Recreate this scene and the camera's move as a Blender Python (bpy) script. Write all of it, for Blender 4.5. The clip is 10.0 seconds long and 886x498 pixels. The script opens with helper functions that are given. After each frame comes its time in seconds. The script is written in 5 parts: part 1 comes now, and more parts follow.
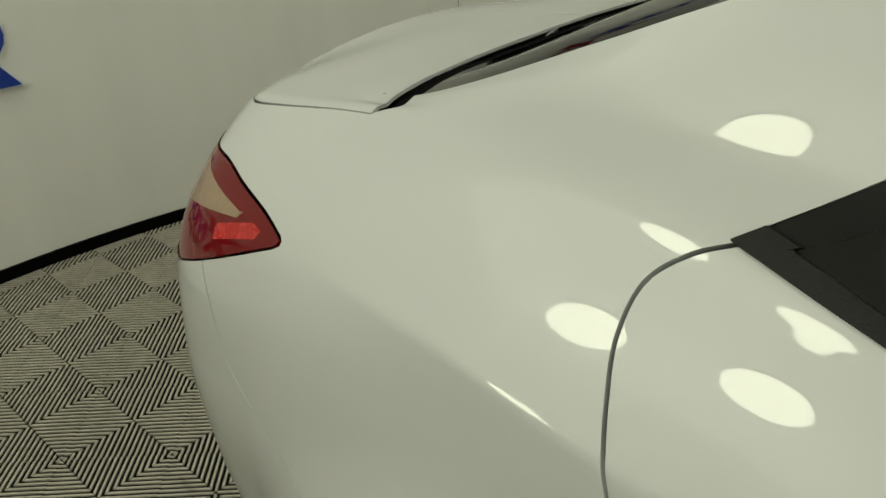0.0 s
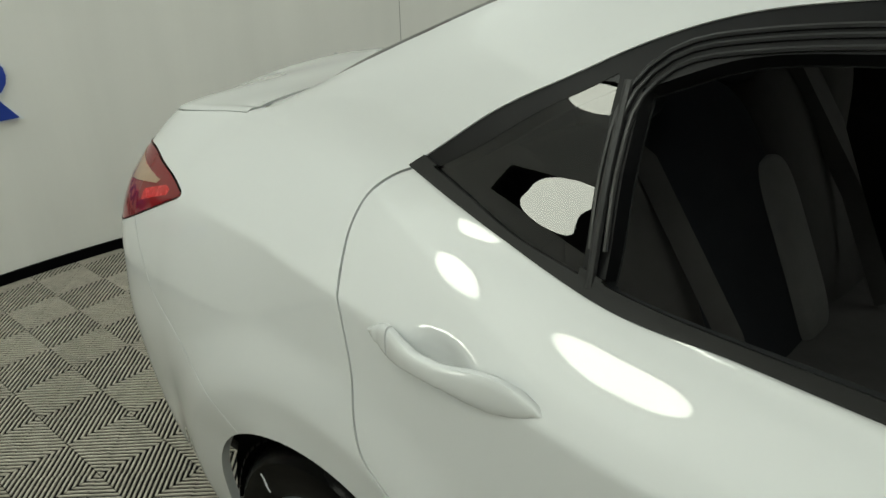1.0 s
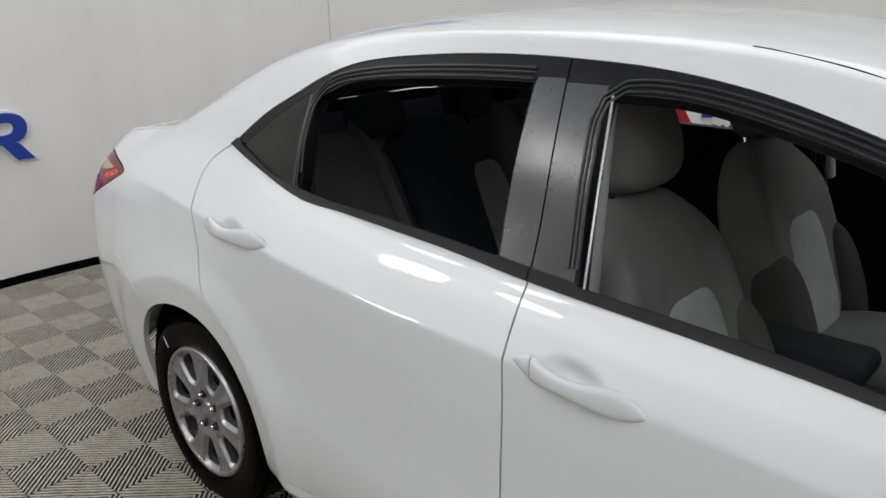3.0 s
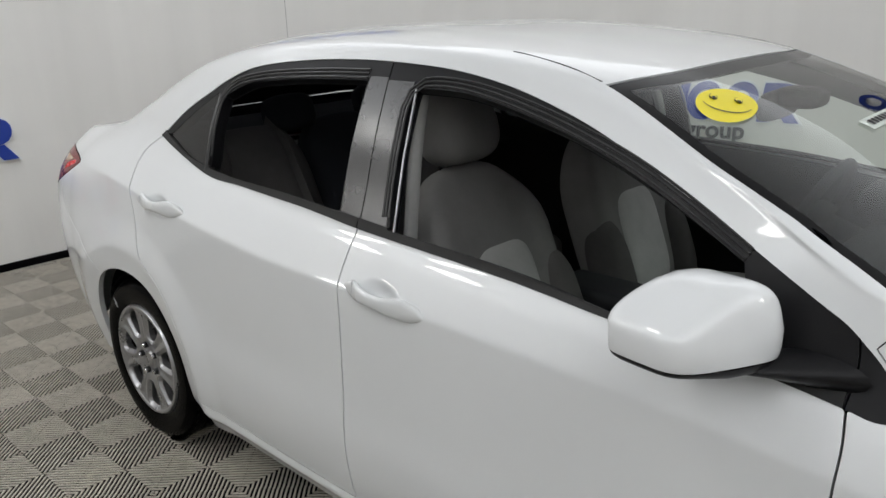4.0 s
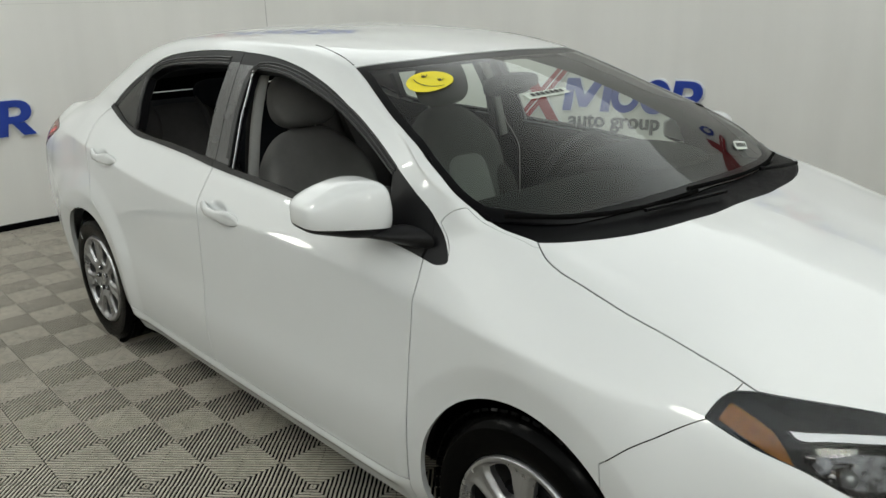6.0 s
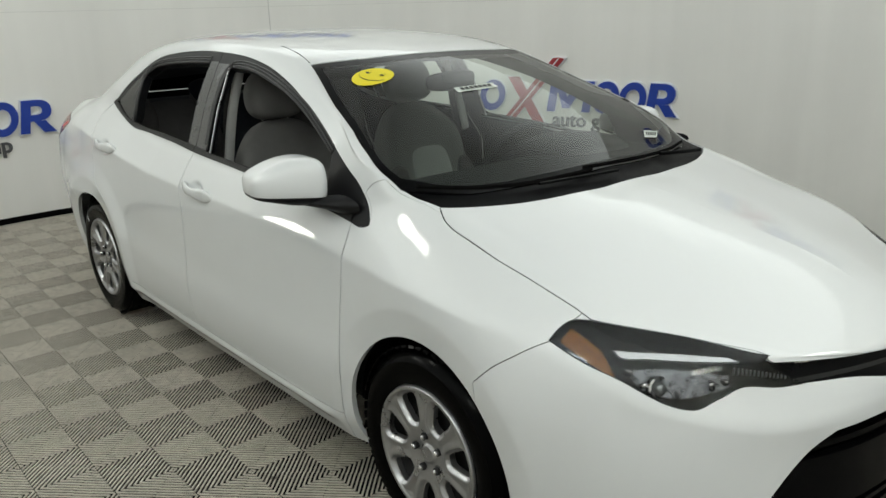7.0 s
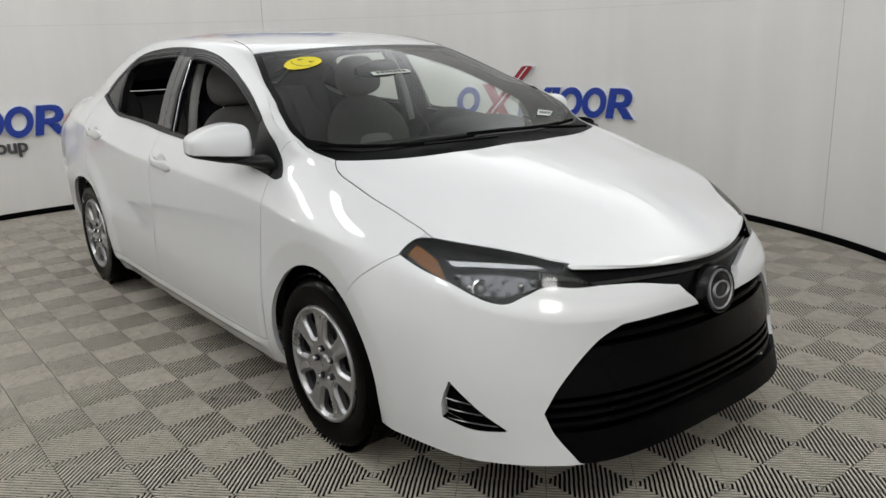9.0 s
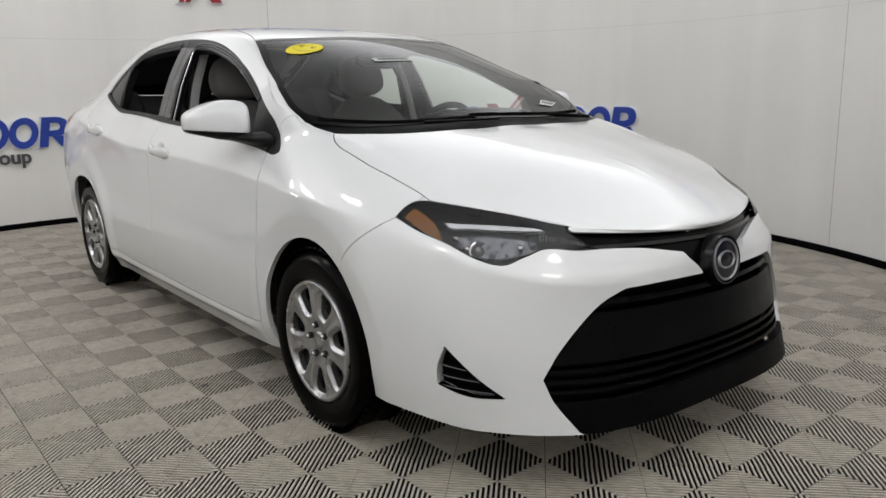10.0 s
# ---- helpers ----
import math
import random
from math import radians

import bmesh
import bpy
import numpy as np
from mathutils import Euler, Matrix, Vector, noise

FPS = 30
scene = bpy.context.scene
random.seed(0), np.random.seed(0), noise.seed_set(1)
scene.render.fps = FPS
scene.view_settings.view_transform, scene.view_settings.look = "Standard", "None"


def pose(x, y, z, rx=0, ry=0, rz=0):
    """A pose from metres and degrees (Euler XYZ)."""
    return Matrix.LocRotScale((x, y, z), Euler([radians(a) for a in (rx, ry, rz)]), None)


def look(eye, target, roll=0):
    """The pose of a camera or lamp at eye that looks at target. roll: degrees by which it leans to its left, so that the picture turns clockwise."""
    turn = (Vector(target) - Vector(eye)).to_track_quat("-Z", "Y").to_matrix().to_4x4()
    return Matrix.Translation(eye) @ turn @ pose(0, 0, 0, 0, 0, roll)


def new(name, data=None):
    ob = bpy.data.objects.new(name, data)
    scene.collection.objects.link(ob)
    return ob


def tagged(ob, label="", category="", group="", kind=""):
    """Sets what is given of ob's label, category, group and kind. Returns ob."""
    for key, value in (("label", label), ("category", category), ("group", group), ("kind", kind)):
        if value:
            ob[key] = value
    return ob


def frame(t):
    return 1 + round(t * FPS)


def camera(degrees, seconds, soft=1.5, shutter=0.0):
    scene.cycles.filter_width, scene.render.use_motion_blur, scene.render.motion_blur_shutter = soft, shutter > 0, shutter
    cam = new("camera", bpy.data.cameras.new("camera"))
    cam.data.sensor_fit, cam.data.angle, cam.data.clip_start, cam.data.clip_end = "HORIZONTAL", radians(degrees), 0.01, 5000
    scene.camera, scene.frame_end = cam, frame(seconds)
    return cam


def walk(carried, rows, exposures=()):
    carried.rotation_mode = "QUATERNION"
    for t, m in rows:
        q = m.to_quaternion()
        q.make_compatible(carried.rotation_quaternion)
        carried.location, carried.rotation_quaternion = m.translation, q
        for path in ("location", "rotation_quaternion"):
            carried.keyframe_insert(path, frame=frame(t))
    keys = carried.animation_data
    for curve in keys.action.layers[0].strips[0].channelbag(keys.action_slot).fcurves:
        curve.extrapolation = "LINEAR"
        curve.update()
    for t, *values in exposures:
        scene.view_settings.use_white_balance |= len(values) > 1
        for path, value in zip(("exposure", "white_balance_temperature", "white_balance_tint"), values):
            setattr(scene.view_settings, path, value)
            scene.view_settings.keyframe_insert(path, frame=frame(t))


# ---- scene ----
cam = camera(58.7, 10.0)
PATH = [
    (0, (0.32, -1.276, 1.43), (-0.891, 0.002, 0.482), -1.8),
    (0.5, (0.588, -1.349, 1.449), (-0.642, -0.043, 0.565), -1.6),
    (1, (0.861, -1.458, 1.481), (-0.385, -0.13, 0.655), -1.6),
    (1.5, (1.135, -1.623, 1.508), (-0.125, -0.277, 0.734), -1.6),
    (2, (1.399, -1.725, 1.524), (0.13, -0.361, 0.797), -1.5),
    (2.5, (1.711, -1.794, 1.54), (0.431, -0.418, 0.857), -1.4),
    (2.7, (1.83, -1.825, 1.528), (0.534, -0.45, 0.873), -1.1),
    (3.8, (2.493, -1.974, 1.542), (1.166, -0.608, 0.931), -1.8),
    (4, (2.626, -1.986, 1.549), (1.305, -0.614, 0.938), -1.9),
    (4.5, (2.947, -2.057, 1.555), (1.611, -0.695, 0.954), -1.8),
    (5, (3.248, -2.123, 1.554), (1.893, -0.78, 0.956), -1.7),
    (5.5, (3.523, -2.083, 1.547), (2.145, -0.763, 0.95), -1.5),
    (5.7, (3.624, -2.051, 1.555), (2.235, -0.743, 0.955), -1.4),
    (6.8, (4.161, -2.043, 1.555), (2.704, -0.807, 0.962), -1.7),
    (7, (4.269, -2.092, 1.544), (2.812, -0.852, 0.961), -1.5),
    (7.5, (4.509, -2.023, 1.516), (3.034, -0.802, 0.94), -1.7),
    (8, (4.724, -2.068, 1.505), (3.235, -0.862, 0.932), -1.8),
    (8.5, (4.89, -2.114, 1.498), (3.388, -0.917, 0.942), -1.9),
    (9, (4.983, -2.093, 1.409), (3.467, -0.896, 0.888), -1.8),
    (9.5, (4.996, -2.084, 1.273), (3.468, -0.882, 0.803), -1.5),
    (10, (4.99, -2.08, 1.163), (3.449, -0.874, 0.752), -1.1),
]
walk(cam, [(t, look(eye, target, roll)) for t, eye, target, roll in PATH], [
    (0.0, -0.36, 8000, -10), (0.5, -0.24, 7700, -8), (1.0, -0.02, 6950, -6), (1.7, 0.14, 6550, 2), (2.0, 0.17, 6480, 6), (2.5, 0.2, 6450, 10), (4.5, 0.18, 6520, 9), (5.5, 0.17, 6680, 4),
    (7.5, 0.17, 6680, 1), (8.0, 0.18, 6620, 5), (8.5, 0.2, 6600, 8), (9.0, 0.23, 6600, 9.5), (10.0, 0.23, 6600, 11)])

# ---------------------------------------------------------------- light
world = bpy.data.worlds.new("world")
scene.world = world
world.use_nodes = True
world.node_tree.nodes["Background"].inputs[0].default_value = (0.9, 0.95, 1.0, 1)
world.node_tree.nodes["Background"].inputs[1].default_value = 0.02


# ---------------------------------------------------------------- materials
def material(name, color, rough=0.5, metal=0.0, coat=0.0, noise_scale=0.0, noise_amount=0.0, bump=0.0, bump_scale=200.0, spec=0.5, emission=0.0, world=False):
    m = bpy.data.materials.new(name)
    m.use_nodes = True
    nt = m.node_tree
    b = nt.nodes["Principled BSDF"]
    b.inputs["Base Color"].default_value = (*color, 1)
    b.inputs["Roughness"].default_value = rough
    b.inputs["Metallic"].default_value = metal
    b.inputs["Coat Weight"].default_value = coat
    b.inputs["Coat Roughness"].default_value = 0.03
    b.inputs["Specular IOR Level"].default_value = spec
    if emission:
        b.inputs["Emission Color"].default_value = (*color, 1)
        b.inputs["Emission Strength"].default_value = emission
    tc = nt.nodes.new("ShaderNodeTexCoord")
    where = nt.nodes.new("ShaderNodeNewGeometry").outputs["Position"] if world else tc.outputs["Object"]
    if noise_amount:
        n1 = nt.nodes.new("ShaderNodeTexNoise")
        n1.inputs["Scale"].default_value = noise_scale
        n1.inputs["Detail"].default_value = 6
        n1.inputs["Roughness"].default_value = 0.65
        nt.links.new(where, n1.inputs["Vector"])
        ramp = nt.nodes.new("ShaderNodeMapRange")
        ramp.inputs["From Min"].default_value = 0.3
        ramp.inputs["From Max"].default_value = 0.7
        ramp.inputs["To Min"].default_value = 1 - noise_amount
        ramp.inputs["To Max"].default_value = 1 + noise_amount
        nt.links.new(n1.outputs["Fac"], ramp.inputs["Value"])
        mul = nt.nodes.new("ShaderNodeVectorMath")
        mul.operation = "SCALE"
        mul.inputs[0].default_value = color
        nt.links.new(ramp.outputs["Result"], mul.inputs["Scale"])
        nt.links.new(mul.outputs["Vector"], b.inputs["Base Color"])
        rr = nt.nodes.new("ShaderNodeMapRange")
        rr.inputs["To Min"].default_value = max(0.02, rough - noise_amount * 0.6)
        rr.inputs["To Max"].default_value = min(1.0, rough + noise_amount * 0.6)
        nt.links.new(n1.outputs["Fac"], rr.inputs["Value"])
        nt.links.new(rr.outputs["Result"], b.inputs["Roughness"])
    if bump:
        n2 = nt.nodes.new("ShaderNodeTexNoise")
        n2.inputs["Scale"].default_value = bump_scale
        n2.inputs["Detail"].default_value = 4
        nt.links.new(tc.outputs["Object"], n2.inputs["Vector"])
        bp = nt.nodes.new("ShaderNodeBump")
        bp.inputs["Strength"].default_value = bump
        bp.inputs["Distance"].default_value = 0.002
        nt.links.new(n2.outputs["Fac"], bp.inputs["Height"])
        nt.links.new(bp.outputs["Normal"], b.inputs["Normal"])
    return m


def glass_material(name, tint, ior=1.5):
    m = bpy.data.materials.new(name)
    m.use_nodes = True
    nt = m.node_tree
    nt.nodes.clear()
    out = nt.nodes.new("ShaderNodeOutputMaterial")
    mix = nt.nodes.new("ShaderNodeMixShader")
    tr = nt.nodes.new("ShaderNodeBsdfTransparent")
    tr.inputs["Color"].default_value = (*tint, 1)
    gl = nt.nodes.new("ShaderNodeBsdfGlossy")
    gl.inputs["Roughness"].default_value = 0.01
    fr = nt.nodes.new("ShaderNodeFresnel")
    fr.inputs["IOR"].default_value = ior
    nt.links.new(fr.outputs[0], mix.inputs[0])
    nt.links.new(tr.outputs[0], mix.inputs[1])
    nt.links.new(gl.outputs[0], mix.inputs[2])
    nt.links.new(mix.outputs[0], out.inputs["Surface"])
    return m


def patterned(m, color, fields):
    """Varies the base colour by the product of several textures in world space; fields: kind, scale, stretch, and the ranges from and to."""
    nt = m.node_tree
    where = nt.nodes.new("ShaderNodeNewGeometry").outputs["Position"]
    product = None
    for kind, scale, stretch, lo, hi, to_lo, to_hi in fields:
        mp = nt.nodes.new("ShaderNodeMapping")
        mp.inputs["Scale"].default_value = stretch
        nt.links.new(where, mp.inputs["Vector"])
        n = nt.nodes.new(kind)
        n.inputs["Scale"].default_value = scale
        if kind == "ShaderNodeTexNoise":
            n.inputs["Detail"].default_value = 5
        nt.links.new(mp.outputs["Vector"], n.inputs["Vector"])
        r = nt.nodes.new("ShaderNodeMapRange")
        for key, value in (("From Min", lo), ("From Max", hi), ("To Min", to_lo), ("To Max", to_hi)):
            r.inputs[key].default_value = value
        nt.links.new(n.outputs[0], r.inputs["Value"])
        if product is None:
            product = r.outputs["Result"]
        else:
            times = nt.nodes.new("ShaderNodeMath")
            times.operation = "MULTIPLY"
            nt.links.new(product, times.inputs[0])
            nt.links.new(r.outputs["Result"], times.inputs[1])
            product = times.outputs[0]
    mul = nt.nodes.new("ShaderNodeVectorMath")
    mul.operation = "SCALE"
    mul.inputs[0].default_value = color
    nt.links.new(product, mul.inputs["Scale"])
    nt.links.new(mul.outputs["Vector"], nt.nodes["Principled BSDF"].inputs["Base Color"])
    return m


PAINT = material("white_car_paint", (0.67, 0.685, 0.695), 0.35, coat=1.0, noise_scale=3.0, noise_amount=0.012)
BLACK_TRIM = material("black_trim", (0.006, 0.006, 0.007), 0.38, noise_scale=12, noise_amount=0.2, spec=0.2)
GLOSS_BLACK = material("gloss_black_plastic", (0.003, 0.003, 0.0035), 0.12, noise_scale=8, noise_amount=0.1, spec=0.4)
PANEL_BLACK = material("satin_black_panel", (0.002, 0.002, 0.0025), 0.2, noise_scale=10, noise_amount=0.12, spec=0.07)
MATT_BLACK = material("matt_black_plastic", (0.0025, 0.0025, 0.003), 0.4, noise_scale=30, noise_amount=0.2, bump=0.15, bump_scale=900, spec=0.04)
RUBBER = material("rubber", (0.010, 0.010, 0.010), 0.5, noise_scale=20, noise_amount=0.2, bump=0.2, bump_scale=500, spec=0.3)
TYRE = material("shiny_tyre_rubber", (0.0015, 0.0015, 0.0015), 0.18, noise_scale=14, noise_amount=0.1, spec=0.04)
WHEEL_SILVER = material("silver_wheel_paint", (0.40, 0.40, 0.41), 0.28, metal=0.85, noise_scale=15, noise_amount=0.05)
STEEL_DARK = material("dark_steel", (0.012, 0.012, 0.013), 0.55, metal=0.0, noise_scale=20, noise_amount=0.3)
CHROME = material("chrome", (0.75, 0.75, 0.77), 0.08, metal=1.0)
FABRIC = material("grey_seat_fabric", (0.19, 0.187, 0.182), 0.9, noise_scale=12, noise_amount=0.08, bump=0.12, bump_scale=400, spec=0.15)
FABRIC_LIGHT = material("light_grey_seat_fabric", (0.40, 0.40, 0.39), 0.9, noise_scale=12, noise_amount=0.08, bump=0.12, bump_scale=400, spec=0.15)
# Dark on front bolsters; on the rear bench, cabin shade put into the colour.
FABRIC_SHADE = material("dark_and_shaded_seat_fabric", (0.085, 0.082, 0.08), 0.9, noise_scale=12, noise_amount=0.1, bump=0.12, bump_scale=400, spec=0.15)
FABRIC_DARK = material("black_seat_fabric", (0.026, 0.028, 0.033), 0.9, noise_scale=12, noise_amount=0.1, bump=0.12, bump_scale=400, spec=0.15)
DASH = material("dark_grey_dashboard", (0.020, 0.021, 0.023), 0.7, noise_scale=9, noise_amount=0.08, spec=0.2)
WALL = patterned(material("off_white_wall_paint", (0.79, 0.78, 0.755), 0.55, bump=0.05, bump_scale=300, spec=0.3), (0.79, 0.78, 0.755), (
    ("ShaderNodeTexNoise", 0.9, (1, 1, 1), 0.3, 0.7, 0.965, 1.035), ("ShaderNodeTexNoise", 5.0, (1, 1, 0.06), 0.25, 0.75, 0.965, 1.03),
    ("ShaderNodeTexNoise", 3.0, (1, 1, 0.25), 0.22, 0.34, 0.95, 1.0)))
TILE = patterned(material("grey_plastic_floor_tile", (0.5, 0.465, 0.40), 0.5, spec=0.25), (0.5, 0.465, 0.40), (
    ("ShaderNodeTexNoise", 1.6, (1, 1, 1), 0.35, 0.65, 0.90, 1.08), ("ShaderNodeTexNoise", 26.0, (1, 1, 1), 0.3, 0.7, 0.86, 1.12),
    ("ShaderNodeTexNoise", 9.0, (1.0, 3.2, 1), 0.30, 0.42, 0.80, 1.0), ("ShaderNodeTexVoronoi", 2.1, (1, 1, 1), 0.02, 0.035, 0.35, 1.0)))
UNDER = material("dark_floor_underlay", (0.010, 0.010, 0.010), 0.95, spec=0.1)
JOINT_DARK = material("dark_wall_joint", (0.30, 0.29, 0.28), 0.6)
WALL_JOINT = material("wall_joint", (0.63, 0.62, 0.60), 0.6)
# No lamp: the unseen ceiling gets an added glow to light the room.
CEILING = material("ceiling_added_glow", (0.95, 0.97, 1.0), 0.8, emission=1.0)


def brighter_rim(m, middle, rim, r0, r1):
    """The glow added to the ceiling grows from its middle to its rim."""
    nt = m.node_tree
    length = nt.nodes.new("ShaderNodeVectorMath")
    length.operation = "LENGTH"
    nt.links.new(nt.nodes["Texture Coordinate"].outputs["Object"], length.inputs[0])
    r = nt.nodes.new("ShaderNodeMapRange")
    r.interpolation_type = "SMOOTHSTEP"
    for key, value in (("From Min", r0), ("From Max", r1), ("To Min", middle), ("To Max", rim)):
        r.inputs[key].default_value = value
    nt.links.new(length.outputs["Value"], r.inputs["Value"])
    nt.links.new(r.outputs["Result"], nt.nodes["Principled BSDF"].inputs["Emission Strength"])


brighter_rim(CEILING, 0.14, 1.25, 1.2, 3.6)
PILLAR = material("satin_black_pillar_film", (0.018, 0.018, 0.020), 0.26, noise_scale=9, noise_amount=0.14, spec=1.0)
LAMP_GLOW = material("lamp_diffuser", (1.0, 0.985, 0.96), 0.5, emission=13.0)
GLASS_WS = glass_material("green_tinted_windshield_glass", (0.70, 0.78, 0.72), 1.45)
GLASS_DARK = glass_material("dark_tinted_glass", (0.10, 0.10, 0.11), 1.55)
GLASS_CLEAR = glass_material("clear_lens", (0.94, 0.94, 0.94), 1.45)
LENS = material("projector_glass", (0.25, 0.27, 0.28), 0.05, metal=0.6, coat=1.0)
# Rippled chrome; bright and dark reflections are mottled into its colour.
LAMP_CHROME = material("chrome_painted_reflections", (0.11, 0.115, 0.125), 0.08, metal=1.0, noise_scale=55, noise_amount=0.9, bump=1.0, bump_scale=45)
DULL_SILVER = material("dull_silver", (0.34, 0.34, 0.36), 0.28, metal=0.7)
DEEP_BLACK = material("flat_black_rubber", (0.005, 0.005, 0.005), 0.9, spec=0.02)
SEAL = material("satin_rubber_seal", (0.02, 0.02, 0.021), 0.33, noise_scale=14, noise_amount=0.2)
RED_LENS = material("red_tail_lens", (0.17, 0.004, 0.007), 0.06, noise_scale=60, noise_amount=0.06, spec=0.3)
RED_GLOW = material("red_reflector", (0.55, 0.02, 0.02), 0.25, noise_scale=90, noise_amount=0.3, bump=0.6, bump_scale=160)
PALE_LENS = material("pale_tail_lens", (0.36, 0.25, 0.17), 0.08, noise_scale=40, noise_amount=0.12, spec=0.4)
LIGHT_GUIDE = material("clear_light_guide", (0.72, 0.74, 0.76), 0.2, metal=0.3, noise_scale=30, noise_amount=0.1)
AMBER = material("amber_lens", (0.24, 0.085, 0.001), 0.1, noise_scale=80, noise_amount=0.3, spec=0.3)
BLUE = material("blue_sign_paint", (0.012, 0.045, 0.33), 0.35, noise_scale=8, noise_amount=0.1)
RED = material("red_sign_paint", (0.30, 0.012, 0.02), 0.35, noise_scale=8, noise_amount=0.1)
SIGN_WHITE = material("white_sign_edge", (0.75, 0.77, 0.80), 0.4)
SIGN_GREY = material("grey_sign_paint", (0.07, 0.07, 0.075), 0.4)
YELLOW = material("yellow_sticker", (0.80, 0.68, 0.01), 0.5)
PAPER = material("white_paper", (0.62, 0.67, 0.62), 0.6, noise_scale=30, noise_amount=0.05)
INK = material("black_ink", (0.015, 0.015, 0.015), 0.6)


# ---------------------------------------------------------------- mesh helpers
def empty(name, m=Matrix()):
    ob = new(name)
    ob.matrix_basis = m
    return ob


def mesh_object(name, verts, faces, mat, parent=None, label="", normals=None, smooth=True, corners=None):
    me = bpy.data.meshes.new(name)
    me.from_pydata([tuple(map(float, v)) for v in verts], [], [tuple(int(i) for i in f) for f in faces])
    me.materials.append(mat)
    if smooth:
        me.shade_smooth()
    if normals is not None:
        me.normals_split_custom_set_from_vertices([tuple(map(float, n)) for n in normals])
    if corners is not None:
        me.normals_split_custom_set(corners.tolist())
    me.update()
    ob = new(name, me)
    if parent:
        ob.parent = parent
    if label:
        ob["label"] = label
    return ob


def part(name, bm, mat, parent, label="", smooth_angle=35):
    me = bpy.data.meshes.new(name)
    bm.normal_update()
    bm.to_mesh(me)
    bm.free()
    me.materials.append(mat)
    me.shade_smooth()
    me.set_sharp_from_angle(angle=radians(smooth_angle))
    ob = new(name, me)
    if parent:
        ob.parent = parent
    if label:
        ob["label"] = label
    return ob


def box(bm, size, m=Matrix(), bevel=0.0, segments=2):
    r = bmesh.ops.create_cube(bm, size=1.0, matrix=m @ Matrix.Diagonal((*size, 1)))
    if bevel:
        edges = {e for v in r["verts"] for e in v.link_edges}
        bmesh.ops.bevel(bm, geom=list(edges), offset=bevel, segments=segments, profile=0.5, affect="EDGES")
    return bm


def turned(bm, profile, steps=48, m=Matrix(), close=False):
    """A solid of revolution about the local y axis; profile rows are (radius, y)."""
    rings = []
    for k in range(steps):
        a = 2 * math.pi * k / steps
        rings.append([bm.verts.new(m @ Vector((r * math.cos(a), y, r * math.sin(a)))) for r, y in profile])
    for k in range(steps):
        p, q = rings[k], rings[(k + 1) % steps]
        for i in range(len(profile) - 1):
            bm.faces.new((p[i], p[i + 1], q[i + 1], q[i]))
        if close:
            bm.faces.new((p[-1], p[0], q[0], q[-1]))
    return bm


def tube(bm, points, radius, sides=8, flat=1.0):
    """A tube along a line of points."""
    pts = [Vector(p) for p in points]
    span = [abs(c) for c in pts[-1] - pts[0]]
    up = Vector([1.0 if k == span.index(min(span)) else 0.0 for k in range(3)])
    rings = []
    for i, p in enumerate(pts):
        d = (pts[min(i + 1, len(pts) - 1)] - pts[max(i - 1, 0)]).normalized()
        a = d.cross(up).normalized()
        b = a.cross(d).normalized()
        rings.append([bm.verts.new(p + a * radius * math.cos(t) + b * radius * flat * math.sin(t)) for t in [2 * math.pi * k / sides for k in range(sides)]])
    for p, q in zip(rings, rings[1:]):
        for k in range(sides):
            bm.faces.new((p[k], p[(k + 1) % sides], q[(k + 1) % sides], q[k]))
    bm.faces.new(rings[0][::-1])
    bm.faces.new(rings[-1])
    return bm


def slab(bm, outline, depth, m=Matrix(), hole=None):
    """A flat plate: outline points (x, z), standing from y = 0 to y = -depth. hole: a second outline of the same count."""
    if hole is None:
        a = [bm.verts.new(m @ Vector((x, -depth, z))) for x, z in outline]
        b = [bm.verts.new(m @ Vector((x, 0, z))) for x, z in outline]
        bm.faces.new(a)
        bm.faces.new(b[::-1])
        for i in range(len(a)):
            j = (i + 1) % len(a)
            bm.faces.new((a[j], a[i], b[i], b[j]))
    else:
        rows = [[bm.verts.new(m @ Vector((x, y, z))) for x, z in o] for o, y in ((outline, 0), (outline, -depth), (hole, -depth), (hole, 0))]
        n = len(outline)
        for p, q in zip(rows, rows[1:] + rows[:1]):
            for i in range(n):
                j = (i + 1) % n
                bm.faces.new((p[i], p[j], q[j], q[i]))
    bmesh.ops.recalc_face_normals(bm, faces=bm.faces)
    return bm


# ---------------------------------------------------------------- curves and surfaces
def basis(knots, t):
    """Weights of the control points at the parameters t, for a spline through them."""
    k = np.asarray(knots, float)
    t = np.asarray(t, float)
    n = len(k)
    eye = np.eye(n)
    tan = np.zeros((n, n))
    for i in range(n):
        a, b = max(i - 1, 0), min(i + 1, n - 1)
        tan[i] = (eye[b] - eye[a]) / (k[b] - k[a])
    i = np.clip(np.searchsorted(k, t, side="right") - 1, 0, n - 2)
    h = (k[i + 1] - k[i])[:, None]
    s = ((t - k[i]) / (k[i + 1] - k[i]))[:, None]
    return (2 * s**3 - 3 * s**2 + 1) * eye[i] + (s**3 - 2 * s**2 + s) * h * tan[i] + (-2 * s**3 + 3 * s**2) * eye[i + 1] + (s**3 - s**2) * h * tan[i + 1]


def curve_through(points, n):
    p = np.asarray(points, float)
    k = np.r_[0, np.cumsum(np.maximum(np.linalg.norm(np.diff(p, axis=0), axis=1), 1e-6))]
    return basis(k, np.linspace(0, k[-1], n)) @ p


